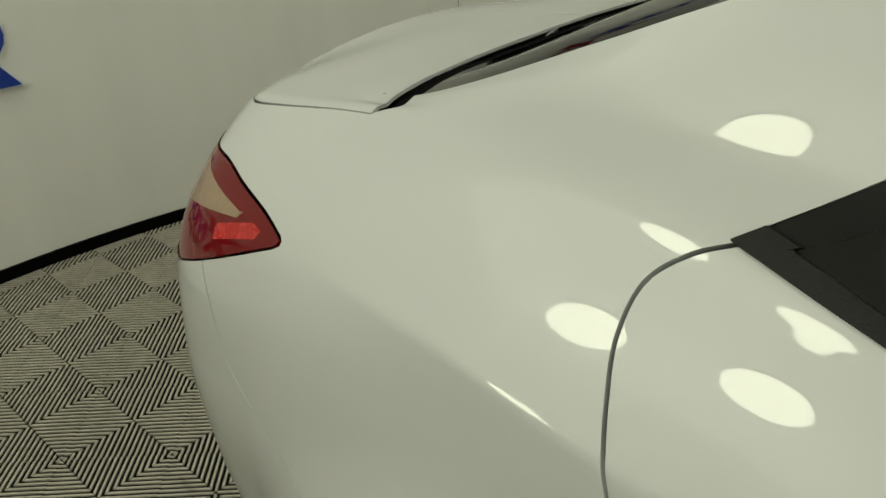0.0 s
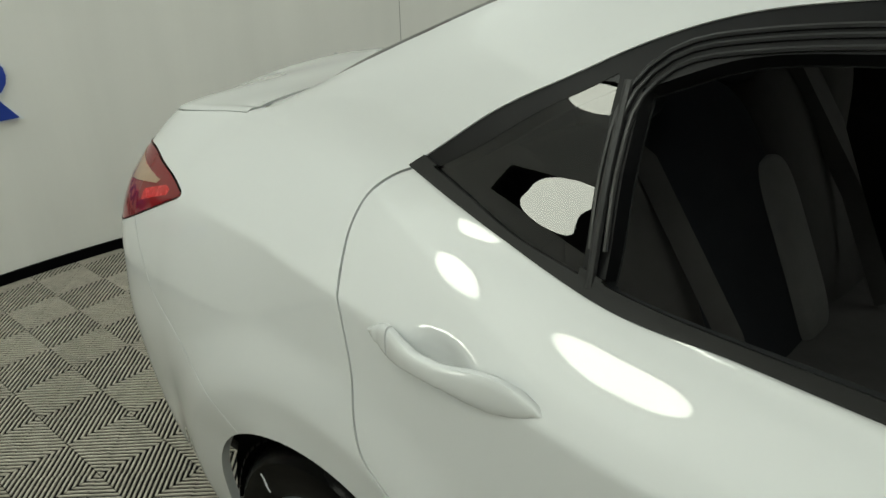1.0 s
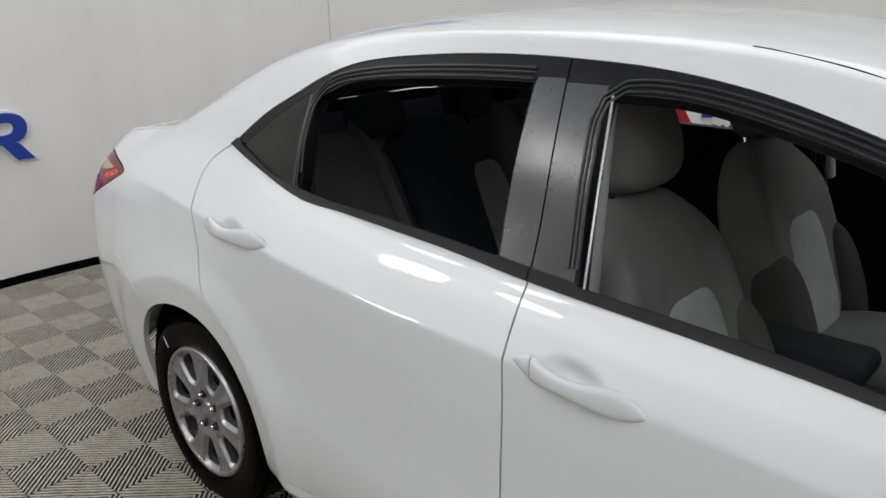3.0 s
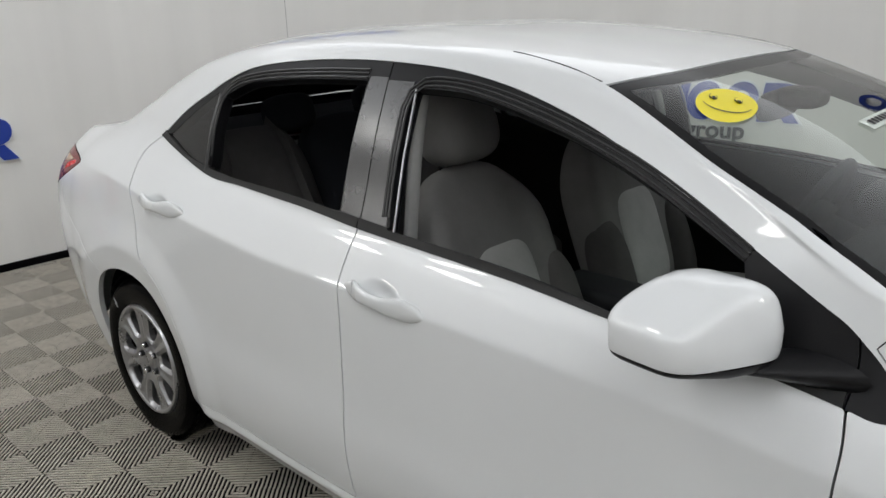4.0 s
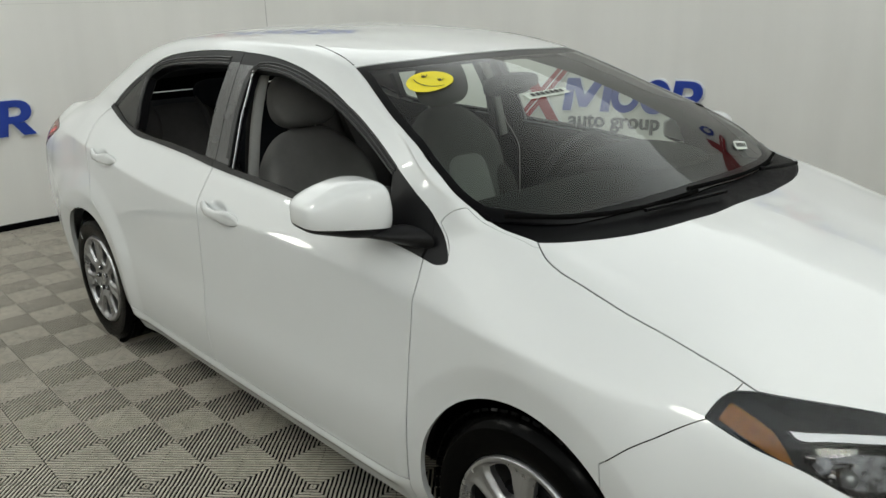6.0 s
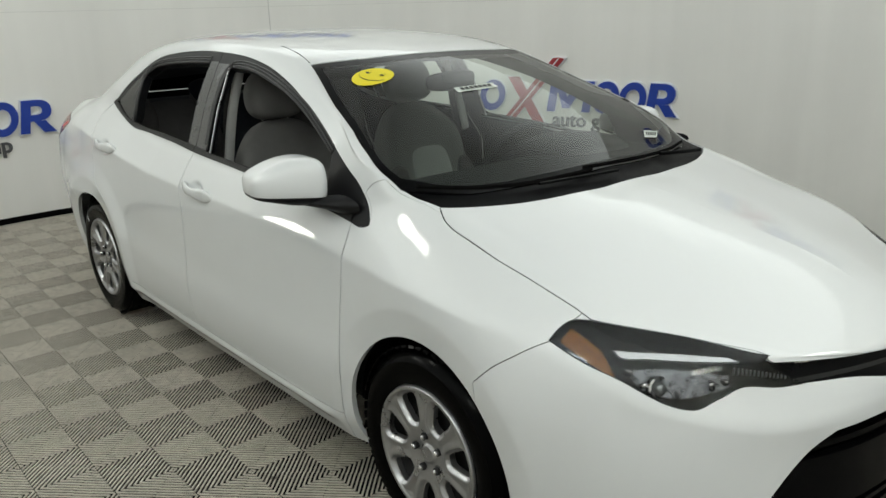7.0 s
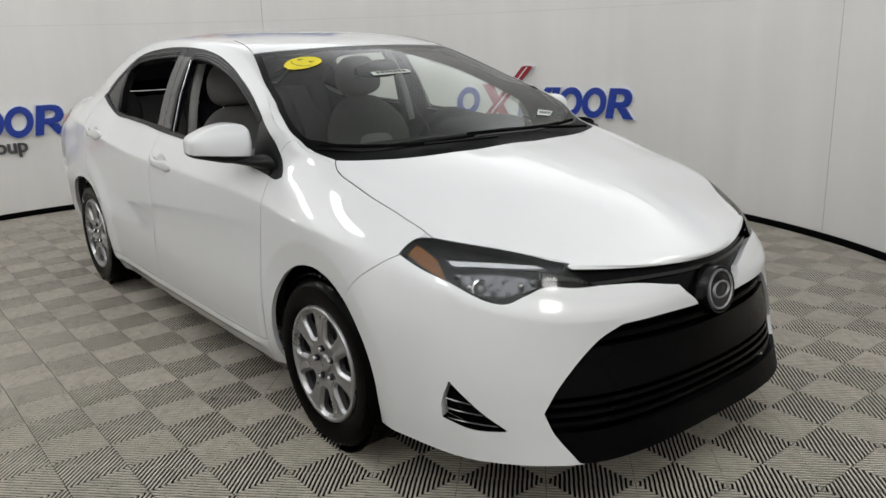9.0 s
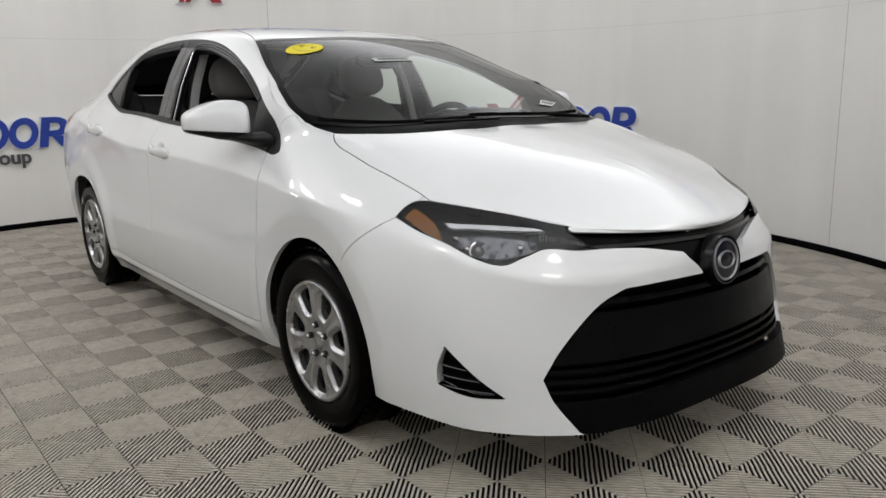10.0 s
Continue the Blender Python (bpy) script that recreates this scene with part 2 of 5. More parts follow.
class Sheet:
    """A triangulated piece of a surface with normals, parameters and a label for each face."""

    def __init__(self, grid, ku, kv):
        nu, nv = grid.shape[:2]
        du = np.gradient(grid, ku, axis=0)
        dv = np.gradient(grid, kv, axis=1)
        nrm = np.cross(du, dv)
        nrm /= np.maximum(np.linalg.norm(nrm, axis=2, keepdims=True), 1e-9)
        self.v = grid.reshape(-1, 3)
        self.n = nrm.reshape(-1, 3)
        self.uv = np.stack(np.meshgrid(ku, kv, indexing="ij"), -1).reshape(-1, 2)
        idx = np.arange(nu * nv).reshape(nu, nv)
        a, b, c, d = idx[:-1, :-1].ravel(), idx[1:, :-1].ravel(), idx[1:, 1:].ravel(), idx[:-1, 1:].ravel()
        self.f = np.concatenate([np.c_[a, b, c], np.c_[a, c, d]])
        self.l = np.zeros(len(self.f), int)
        self.ku, self.kv = np.asarray(ku), np.asarray(kv)
        self.base = self.v.copy(), self.n.copy(), self.uv.copy()

    def find(self, p, weights=(1, 1, 1), where=None):
        """The parameters of the surface point nearest to p."""
        v, n, uv = self.base
        d = ((v - np.asarray(p)) ** 2) @ np.asarray(weights, float)
        if where is not None:
            d = np.where(where, d, 1e9)
        k = int(np.argmin(d))
        start, w = uv[k], np.sqrt(np.asarray(weights, float))
        cell = np.array((self.ku[1] - self.ku[0], self.kv[1] - self.kv[0]))
        q = start.copy()
        for _ in range(5):
            s, nn, a, c = self.patch(q)
            step = np.linalg.lstsq(np.stack([a * w, c * w], 1), (np.asarray(p) - s) * w, rcond=0.05)[0]
            q = np.clip(q + np.clip(step, -cell, cell), start - 1.6 * cell, start + 1.6 * cell)
        if p[1] > -1e-6:
            lo, hi = uv.min(0), uv.max(0)
            gaps = (q[0] - lo[0], hi[0] - q[0], hi[1] - q[1])
            side = int(np.argmin(gaps))
            q = np.array(((lo[0] - 0.03, q[1]), (hi[0] + 0.03, q[1]), (q[0], hi[1] + 0.03))[side])
        return q

    def patch(self, q):
        """Point, normal and the two slopes of the surface at parameters q."""
        v, n, uv = self.base
        nu, nv = len(self.ku), len(self.kv)
        du, dv = self.ku[1] - self.ku[0], self.kv[1] - self.kv[0]
        x = min(max((q[0] - self.ku[0]) / du, 0.0), nu - 1.001)
        y = min(max((q[1] - self.kv[0]) / dv, 0.0), nv - 1.001)
        i, j = int(x), int(y)
        x, y = x - i, y - j
        k = np.array((i * nv + j, (i + 1) * nv + j, i * nv + j + 1, (i + 1) * nv + j + 1))
        w = np.array(((1 - x) * (1 - y), x * (1 - y), (1 - x) * y, x * y))
        a, e, c, g = v[k]
        return w @ v[k], w @ n[k], ((e - a) * (1 - y) + (g - c) * y) / du, ((c - a) * (1 - x) + (g - e) * x) / dv

    def at(self, q, off=0.0):
        """The surface point and normal at parameters q, lifted by off."""
        s, nn, _, _ = self.patch(q)
        nn = nn / np.linalg.norm(nn)
        return s + nn * off, nn

    def split(self, d):
        d = np.where(np.abs(d) < 1e-5, 1e-5, d)
        s = d[self.f] > 0
        mixed = s.any(1) & ~s.all(1)
        keep_f, keep_l = self.f[~mixed], self.l[~mixed]
        f, l, s = self.f[mixed], self.l[mixed], s[mixed]
        if len(f) == 0:
            return d
        lone = np.where(s.sum(1) == 1, s.argmax(1), (~s).argmax(1))
        r = np.arange(len(f))
        a, b, c = f[r, lone], f[r, (lone + 1) % 3], f[r, (lone + 2) % 3]
        e = np.sort(np.r_[np.c_[a, b], np.c_[a, c]], axis=1)
        uniq, inv = np.unique(e, axis=0, return_inverse=True)
        inv = inv.ravel()
        w = (d[uniq[:, 0]] / (d[uniq[:, 0]] - d[uniq[:, 1]]))[:, None]
        base = len(self.v)
        lerp = lambda q: q[uniq[:, 0]] * (1 - w) + q[uniq[:, 1]] * w
        nv, nn, nuv = lerp(self.v), lerp(self.n), lerp(self.uv)
        nn /= np.maximum(np.linalg.norm(nn, axis=1, keepdims=True), 1e-9)
        self.v, self.n, self.uv = np.r_[self.v, nv], np.r_[self.n, nn], np.r_[self.uv, nuv]
        ab, ac = base + inv[: len(f)], base + inv[len(f):]
        self.f = np.r_[keep_f, np.c_[a, ab, ac], np.c_[ab, b, c], np.c_[ab, c, ac]]
        self.l = np.r_[keep_l, l, l, l]
        return np.r_[d, np.zeros(len(uniq))]

    def mark(self, outline, label, only=None, gap=0.0, inside_gap=-1):
        """Faces inside the outline (in parameters) take the label; a strip of twice the gap along it is taken out."""
        for g in ((gap, -gap) if gap else (0.0,)):
            self.split(distance(self.uv, outline) - g)
        c = distance(self.uv[self.f].mean(1), outline)
        ok = np.ones(len(self.f), bool) if only is None else np.isin(self.l, only)
        self.l = np.where(ok & (c < -gap), label, self.l)
        if gap:
            self.l = np.where(ok & (np.abs(c) <= gap), inside_gap, self.l)

    def emit(self, name, label_no, mat, parent, label="", mirror=False, skirt=0.014, inset=0.0, rim_only=False):
        f = self.f[np.isin(self.l, label_no)]
        used, inv = np.unique(f, return_inverse=True)
        f = inv.reshape(-1, 3)
        v, n = self.v[used] - self.n[used] * inset, self.n[used]
        loops = n[f].reshape(-1, 3)
        f = [tuple(t) for t in f]
        if skirt:
            tri = np.array(f)
            e = np.r_[tri[:, [0, 1]], tri[:, [1, 2]], tri[:, [2, 0]]]
            _, first, count = np.unique(np.sort(e, axis=1), axis=0, return_index=True, return_counts=True)
            rim = first[count == 1]
            rim = rim[np.linalg.norm(v[e[rim, 0]] - v[e[rim, 1]], axis=1) > 1e-6]
            a, b = e[rim, 0], e[rim, 1]
            out = np.cross(v[b] - v[a], n[a])
            out /= np.maximum(np.linalg.norm(out, axis=1, keepdims=True), 1e-9)
            top = np.unique(np.r_[a, b])
            low = np.zeros(len(v), int)
            low[top] = len(v) + np.arange(len(top))
            v, n = np.r_[v, v[top] - n[top] * skirt], np.r_[n, n[top]]
            quads = [tuple(q) for q in np.c_[b, a, low[a], low[b]]]
            f = quads if rim_only else f + quads
            loops = np.repeat(out, 4, axis=0) if rim_only else np.r_[loops, np.repeat(out, 4, axis=0)]
        if mirror:
            v, loops = v * (1, -1, 1), loops * (1, -1, 1)
            ends = np.cumsum([len(t) for t in f])
            loops = np.concatenate([loops[k - len(t):k][::-1] for t, k in zip(f, ends)])
            f = [t[::-1] for t in f]
        return mesh_object(name, v, f, mat, parent, label, corners=loops)


def distance(p, outline):
    """Signed distance of points to a closed outline, negative inside."""
    o = np.asarray(outline)
    best = np.full(len(p), 1e9)
    inside = np.zeros(len(p), bool)
    lo, hi = o.min(0) - 0.05, o.max(0) + 0.05
    near = ((p >= lo) & (p <= hi)).all(1)
    q = p[near]
    bb = np.full(len(q), 1e9)
    ins = np.zeros(len(q), bool)
    for a, b in zip(o, np.roll(o, -1, axis=0)):
        ab = b - a
        L = ab @ ab
        if L < 1e-14:
            continue
        t = np.clip((q - a) @ ab / L, 0, 1)
        bb = np.minimum(bb, np.linalg.norm(q - a - t[:, None] * ab, axis=1))
        if a[1] != b[1]:
            cross = (a[1] > q[:, 1]) != (b[1] > q[:, 1])
            ins ^= cross & (q[:, 0] < (b[0] - a[0]) * (q[:, 1] - a[1]) / (b[1] - a[1]) + a[0])
    best[near] = bb
    inside[near] = ins
    best = np.where(near, best, 0.05)
    return np.where(inside, -best, best)


def outline_of(sheet, runs, weights=(1, 1, 1), where=None, steps=14):
    """A closed outline in parameters from runs of surface points; each run is smooth, and runs meet at corners."""
    out = []
    for run in runs:
        uv = np.array([CORNERS[p] if isinstance(p, str) else sheet.find(p, weights, where) for p in run])
        out.append(curve_through(uv, max(2, steps * (len(run) - 1)))[:-1] if len(run) > 2 else uv[:-1])
    return np.concatenate(out)


# ---------------------------------------------------------------- the car's body, as levels that run from the tail round the side to the nose
LEVELS = [
    [(-.93, 0, .27), (-.89, .45, .27), (-.70, .71, .26), (-.44, .79, .23), (-.1, .81, .20), (.2, .815, .19), (.55, .815, .185), (1.1, .815, .18), (1.65, .815, .18), (2.05, .815, .18), (2.4, .82, .19), (2.62, .82, .19), (2.9, .835, .20), (3.12, .845, .225), (3.42, .745, .208), (3.655, .48, .205), (3.70, 0, .20)],
    [(-.96, 0, .38), (-.92, .46, .38), (-.72, .745, .37), (-.45, .82, .35), (-.1, .855, .32), (.2, .865, .30), (.55, .868, .295), (1.1, .870, .29), (1.65, .868, .29), (2.05, .862, .285), (2.4, .862, .29), (2.62, .866, .30), (2.9, .872, .31), (3.12, .858, .32), (3.415, .745, .31), (3.64, .46, .31), (3.70, 0, .31)],
    [(-.985, 0, .54), (-.945, .47, .54), (-.735, .77, .54), (-.46, .845, .53), (-.1, .882, .52), (.2, .882, .50), (.55, .878, .50), (1.1, .884, .50), (1.65, .885, .49), (2.05, .88, .49), (2.4, .878, .50), (2.62, .884, .51), (2.9, .885, .51), (3.1, .866, .50), (3.40, .74, .47), (3.61, .46, .46), (3.69, 0, .46)],
    [(-.985, 0, .70), (-.95, .47, .70), (-.735, .78, .72), (-.46, .855, .74), (-.1, .885, .75), (.2, .876, .74), (.55, .866, .73), (1.1, .868, .71), (1.65, .869, .69), (2.05, .866, .67), (2.4, .867, .66), (2.62, .88, .67), (2.9, .878, .66), (3.08, .858, .64), (3.38, .725, .61), (3.60, .44, .60), (3.69, 0, .60)],
    [(-.965, 0, .86), (-.92, .45, .88), (-.70, .76, .93), (-.42, .812, .985), (-.1, .835, .985), (.2, .845, .965), (.55, .853, .94), (1.1, .858, .90), (1.65, .855, .875), (2.05, .845, .86), (2.4, .84, .85), (2.62, .845, .835), (2.88, .835, .81), (3.06, .815, .775), (3.32, .715, .71), (3.57, .43, .665), (3.685, 0, .66)],
    [(-.90, 0, 1.060), (-.86, .38, 1.044), (-.67, .63, 1.078), (-.42, .655, 1.105), (-.1, .70, 1.128), (.2, .735, 1.105), (.55, .757, 1.042), (1.1, .782, 1.013), (1.65, .79, .985), (2.05, .79, .965), (2.4, .76, .985), (2.62, .712, .983), (2.9, .714, .905), (3.1, .71, .853), (3.28, .655, .79), (3.50, .45, .747), (3.652, 0, .727)],
    [(-.90, 0, 1.061), (-.87, .30, 1.052), (-.68, .50, 1.080), (-.42, .60, 1.113), (-.1, .655, 1.195), (.2, .69, 1.20), (.55, .70, 1.20), (1.1, .70, 1.21), (1.65, .70, 1.19), (2.05, .720, 1.12), (2.4, .746, 1.036), (2.63, .645, .997), (2.9, .60, .932), (3.1, .58, .885), (3.3, .52, .815), (3.545, .35, .752), (3.653, 0, .729)],
    [(-.90, 0, 1.062), (-.88, .22, 1.062), (-.69, .38, 1.084), (-.42, .555, 1.118), (-.1, .615, 1.228), (.2, .618, 1.312), (.55, .60, 1.378), (1.1, .585, 1.398), (1.65, .585, 1.345), (2.05, .660, 1.207), (2.4, .734, 1.066), (2.645, .50, 1.007), (2.9, .44, .952), (3.1, .43, .905), (3.33, .38, .835), (3.575, .25, .758), (3.654, 0, .731)],
    [(-.90, 0, 1.063), (-.885, .14, 1.068), (-.695, .25, 1.085), (-.43, .47, 1.122), (-.1, .555, 1.256), (.2, .55, 1.366), (.55, .53, 1.427), (1.1, .515, 1.436), (1.65, .53, 1.378), (2.05, .628, 1.231), (2.4, .712, 1.081), (2.66, .34, 1.016), (2.9, .29, .967), (3.1, .28, .925), (3.36, .24, .855), (3.60, .16, .763), (3.655, 0, .733)],
    [(-.90, 0, 1.064), (-.888, .07, 1.069), (-.70, .12, 1.086), (-.44, .22, 1.124), (-.1, .30, 1.274), (.2, .30, 1.400), (.55, .30, 1.455), (1.1, .30, 1.459), (1.65, .30, 1.402), (2.05, .34, 1.285), (2.4, .38, 1.14), (2.68, .17, 1.02), (2.9, .15, .975), (3.1, .14, .935), (3.38, .12, .868), (3.615, .08, .767), (3.656, 0, .735)],
    [(-.90, 0, 1.065), (-.89, 0, 1.069), (-.70, 0, 1.086), (-.45, 0, 1.125), (-.1, 0, 1.281), (.2, 0, 1.408), (.55, 0, 1.460), (1.1, 0, 1.463), (1.65, 0, 1.41), (2.05, 0, 1.30), (2.4, 0, 1.155), (2.69, 0, 1.024), (2.9, 0, .98), (3.1, 0, .94), (3.39, 0, .872), (3.62, 0, .769), (3.657, 0, .737)],
]
FLIP = np.array((1.0, -1.0, 1.0))
NET = np.array(LEVELS).transpose(1, 0, 2)
NET = np.concatenate([NET[1:2] * FLIP, NET, NET[-2:-1] * FLIP])
NET = np.concatenate([NET, NET[:, -2:-1] * FLIP], axis=1)
NET = NET * FLIP
step_u = np.linalg.norm(np.diff(NET[:, :6], axis=0), axis=2).mean(1)
step_v = np.linalg.norm(np.diff(NET[5:14], axis=1), axis=2).mean(0)
KNOT_U, KNOT_V = np.r_[0, np.cumsum(step_u)], np.r_[0, np.cumsum(step_v)]
PAR_U = np.linspace(KNOT_U[1], KNOT_U[-2], 760)
PAR_V = np.linspace(KNOT_V[0], KNOT_V[-2], 300)
GRID = np.einsum("ui,ijk,vj->uvk", basis(KNOT_U, PAR_U), NET, basis(KNOT_V, PAR_V))


def smooth_step(a, b, x):
    t = np.clip((x - a) / (b - a), 0, 1)
    return t * t * (3 - 2 * t)


# shoulder crease: a rounded shoulder above it, a flank that leans in a little below
CREASE = ((-0.42, 1.0), (-0.1, 0.99), (0.2, 0.956), (0.5, 0.921), (0.86, 0.891), (1.18, 0.880), (1.65, 0.868), (2.1, 0.848), (2.34, 0.831), (2.7, 0.805), (3.0, 0.775))


def soft_min(a, b, r):
    """The smaller of two, rounded over r where they meet."""
    return 0.5 * (a + b - np.sqrt((a - b) ** 2 + r * r))


for column in GRID:
    low = slice(0, int(np.argmax(column[:, 2] > 1.22)) if (column[:, 2] > 1.22).any() else int(np.argmax(column[:, 2])))
    p = column[low]
    if len(p) < 20 or not -0.5 < float(np.interp(0.85, p[:, 2], p[:, 0])) < 3.05:
        continue
    x, w, z = p[:, 0], -p[:, 1].copy(), p[:, 2]
    mid = float(np.interp(0.85, z, x))
    z_c = float(np.interp(mid, *zip(*CREASE)))
    z_b, z_l = z_c + 0.125, z_c - 0.30
    at = lambda h: float(np.interp(h, z, w))
    y_b, y_l, y_c = at(z_b), at(z_l), at(z_c) + 0.007
    flank = y_c + (z_c - z) * (y_l - 0.006 - y_c) / (z_c - z_l)
    t = np.clip((z - z_c) / (z_b - z_c), 0, 1)
    shoulder = y_c + (y_b - y_c) * t + 0.018 * t * (1 - t) - 1.4 * np.minimum(z - z_c, 0) * 0.2
    target = soft_min(flank, shoulder, 0.003)
    keep = smooth_step(z_l - 0.14, z_l + 0.04, z) * (1 - smooth_step(z_b - 0.03, z_b + 0.01, z))
    along = smooth_step(-0.42, -0.05, mid) * (1 - smooth_step(2.55, 3.05, mid))
    column[low, 1] -= (target - w) * keep * along
# the deck lid: an even crown that falls away at its rear corners
level = PAR_V >= KNOT_V[5]
x, y, z = GRID[:, level, 0], np.abs(GRID[:, level, 1]), GRID[:, level, 2]
crown = np.interp(x, (-0.95, -0.90, -0.80, -0.70, -0.55, -0.45, -0.40), (1.058, 1.068, 1.081, 1.093, 1.108, 1.122, 1.130)) - 0.010 * (y / 0.64) ** 2 - 0.030 * (y / 0.40) ** 2 * (1 - smooth_step(-0.92, -0.68, x))
hold = (1 - smooth_step(0.58, 0.66, y)) * (1 - smooth_step(-0.50, -0.40, x))
GRID[:, level, 2] = z + (crown - z) * hold


def eased(mask, rounds):
    """Evens out the lumps of the surface where the mask is not nought."""
    for _ in range(rounds):
        inner = GRID[1:-1, 1:-1]
        mean = 0.25 * (GRID[:-2, 1:-1] + GRID[2:, 1:-1] + GRID[1:-1, :-2] + GRID[1:-1, 2:])
        GRID[1:-1, 1:-1] = inner + (mean - inner) * mask[1:-1, 1:-1, None]


x, y, z = GRID[..., 0], np.abs(GRID[..., 1]), GRID[..., 2]
eased(smooth_step(2.20, 2.32, x) * (1 - smooth_step(2.66, 2.80, x)) * smooth_step(0.52, 0.60, y) * smooth_step(0.93, 0.97, z), 70)
eased(smooth_step(2.80, 2.95, x) * (1 - smooth_step(3.40, 3.50, x)) * (1 - smooth_step(0.55, 0.64, y)) * smooth_step(0.78, 0.82, z), 120)
eased((1 - smooth_step(-0.50, -0.44, x)) * smooth_step(-0.86, -0.80, x) * (1 - smooth_step(0.58, 0.63, y)) * smooth_step(1.0, 1.03, z), 60)
# wheel arches: a band that leans in towards the wheel
for hub_x in (0.0, 2.70):
    r = np.hypot(GRID[..., 0] - hub_x, GRID[..., 2] - 0.315)
    side = (GRID[..., 1] < -0.6) * (GRID[..., 2] < 0.95)
    GRID[..., 1] -= side * (0.012 if hub_x < 1 else 0.0) * (1 - smooth_step(0.44, 0.56, r))
    GRID[..., 1] += side * 0.20 * (0.5 * ((0.438 - r) + np.hypot(0.438 - r, 0.006)))
# crease of the front bumper under the lamp
fold = np.interp(GRID[..., 0], (3.289, 3.33, 3.402, 3.489, 3.55, 3.60), (0.701, 0.675, 0.650, 0.627, 0.614, 0.610)) - GRID[..., 2]
fold = 0.5 * (fold + np.hypot(fold, 0.005))
flat = np.stack([GRID[..., 0] - 2.95, GRID[..., 1] * 1.0], -1)
flat /= np.linalg.norm(flat, axis=2, keepdims=True)
deep = 0.30 * fold * np.exp(-fold / 0.07) * smooth_step(3.24, 3.33, GRID[..., 0]) * (1 - smooth_step(3.60, 3.66, GRID[..., 0])) * (GRID[..., 2] < 0.72)
GRID[..., :2] -= flat * deep[..., None]
# hollows behind the door handles
for hx, hz in ((0.285, 0.943), (1.335, 0.887)):
    r = np.hypot((GRID[..., 0] - hx) / 0.078, (GRID[..., 2] - hz + 0.14 * (GRID[..., 0] - hx)) / 0.038)
    GRID[..., 1] += (GRID[..., 1] < -0.6) * 0.020 * (1 - smooth_step(0.0, 1.0, r))

# rocker ridge under the doors
GRID[..., 1] -= 0.011 * np.exp(-(((GRID[..., 2] - 0.262) / 0.020) ** 2)) * smooth_step(0.38, 0.50, GRID[..., 0]) * (1 - smooth_step(2.18, 2.30, GRID[..., 0])) * (GRID[..., 1] < -0.6)

shell = Sheet(GRID, PAR_U, PAR_V)
U_END, V_END = PAR_U[-1], PAR_V[-1]
CORNERS = {"front": (U_END + 0.06, KNOT_V[5]), "top_front": (U_END + 0.06, V_END + 0.06), "top_cowl": (float(np.interp(2.765, GRID[353:, -1, 0], PAR_U[353:])), V_END + 0.06)}
for key, level in (("grille_top", 0.603), ("grille_low", 0.10), ("slot_low", 0.590)):
    CORNERS[key] = (U_END + 0.05, float(np.interp(level, GRID[-1, :145, 2], PAR_V[:145])))
CORNERS["edge_corner"] = (KNOT_U[16], KNOT_V[5])
CORNERS["edge_top"] = (KNOT_U[16] - 0.03, KNOT_V[5] + 0.03)
CORNERS["slot_top"] = (U_END + 0.05, KNOT_V[5] + 0.03)
for key, u, v in (("rear_low", -0.06, float(np.interp(0.80, GRID[0, :182, 2], PAR_V[:182]))), ("rear_top", -0.06, V_END + 0.06)):
    CORNERS[key] = (PAR_U[0] + u, v)
CORNERS["deck_in"] = (float(np.interp(-0.44, GRID[:212, -1, 0], PAR_U[:212])), V_END + 0.06)
CORNERS["deck"] = (float(np.interp(-0.485, GRID[:212, -1, 0], PAR_U[:212])), V_END + 0.06)
SV = shell.base[0]
SIDE = (SV[:, 1] < -0.50) & (SV[:, 0] > -0.75) & (SV[:, 0] < 3.35)
FRONT = (SV[:, 0] > 2.9)
XZ = (1, 0.02, 1)


def side_line(runs):
    return outline_of(shell, [[(x, -0.8, z) for x, z in run] for run in runs], XZ, SIDE)


def ring_line(x, z, r, n=72):
    return outline_of(shell, [[(x + r * math.cos(a), -0.8, z + r * math.sin(a)) for a in np.linspace(0, 2 * math.pi, n)]], XZ, SIDE & (SV[:, 2] < 0.9), 2)


GONE = -1
(BODY, RDOOR, FDOOR, FENDER, BUMPER, HOOD, DLO, LAMP, TAIL, WIND, REARGLASS, TRUNK, WIN_R, WIN_F, QTR, GRILLE, FOG, UPPER_SLOT, COWL, DLO_F, SAIL, BELT_R, BELT_F, FRIT, AMBER_BIT, SILVER_BIT, PALE_BIT, LIP, BAR, DEEP, PANEL, SILL, ROOF, GROOVE, PILLAR_R, PILLAR_F, REFLECT_BIT, REAR_BUMPER, TAIL_SPOT) = range(39)

GAP = 0.0022
# side window graphic
BELT_RUN = [(.105, 1.132), (.20, 1.108), (.30, 1.082), (.45, 1.046), (.62, 1.037), (.92, 1.026), (1.18, 1.009), (1.53, .992), (1.82, .972), (2.1, .952), (2.32, .930)]
TOP_RUN = [(2.395, .955), (2.335, 1.017), (2.285, 1.054), (2.105, 1.140), (1.96, 1.204), (1.81, 1.267), (1.66, 1.318), (1.51, 1.357), (1.34, 1.385), (1.2, 1.396), (1.0, 1.401), (.77, 1.392), (.57, 1.371), (.46, 1.342), (.36, 1.295), (.22, 1.218), (.105, 1.132)]
shell.mark(side_line([BELT_RUN, [(2.32, .930), (2.37, .923), (2.405, .934), (2.395, .955)], TOP_RUN]), DLO)
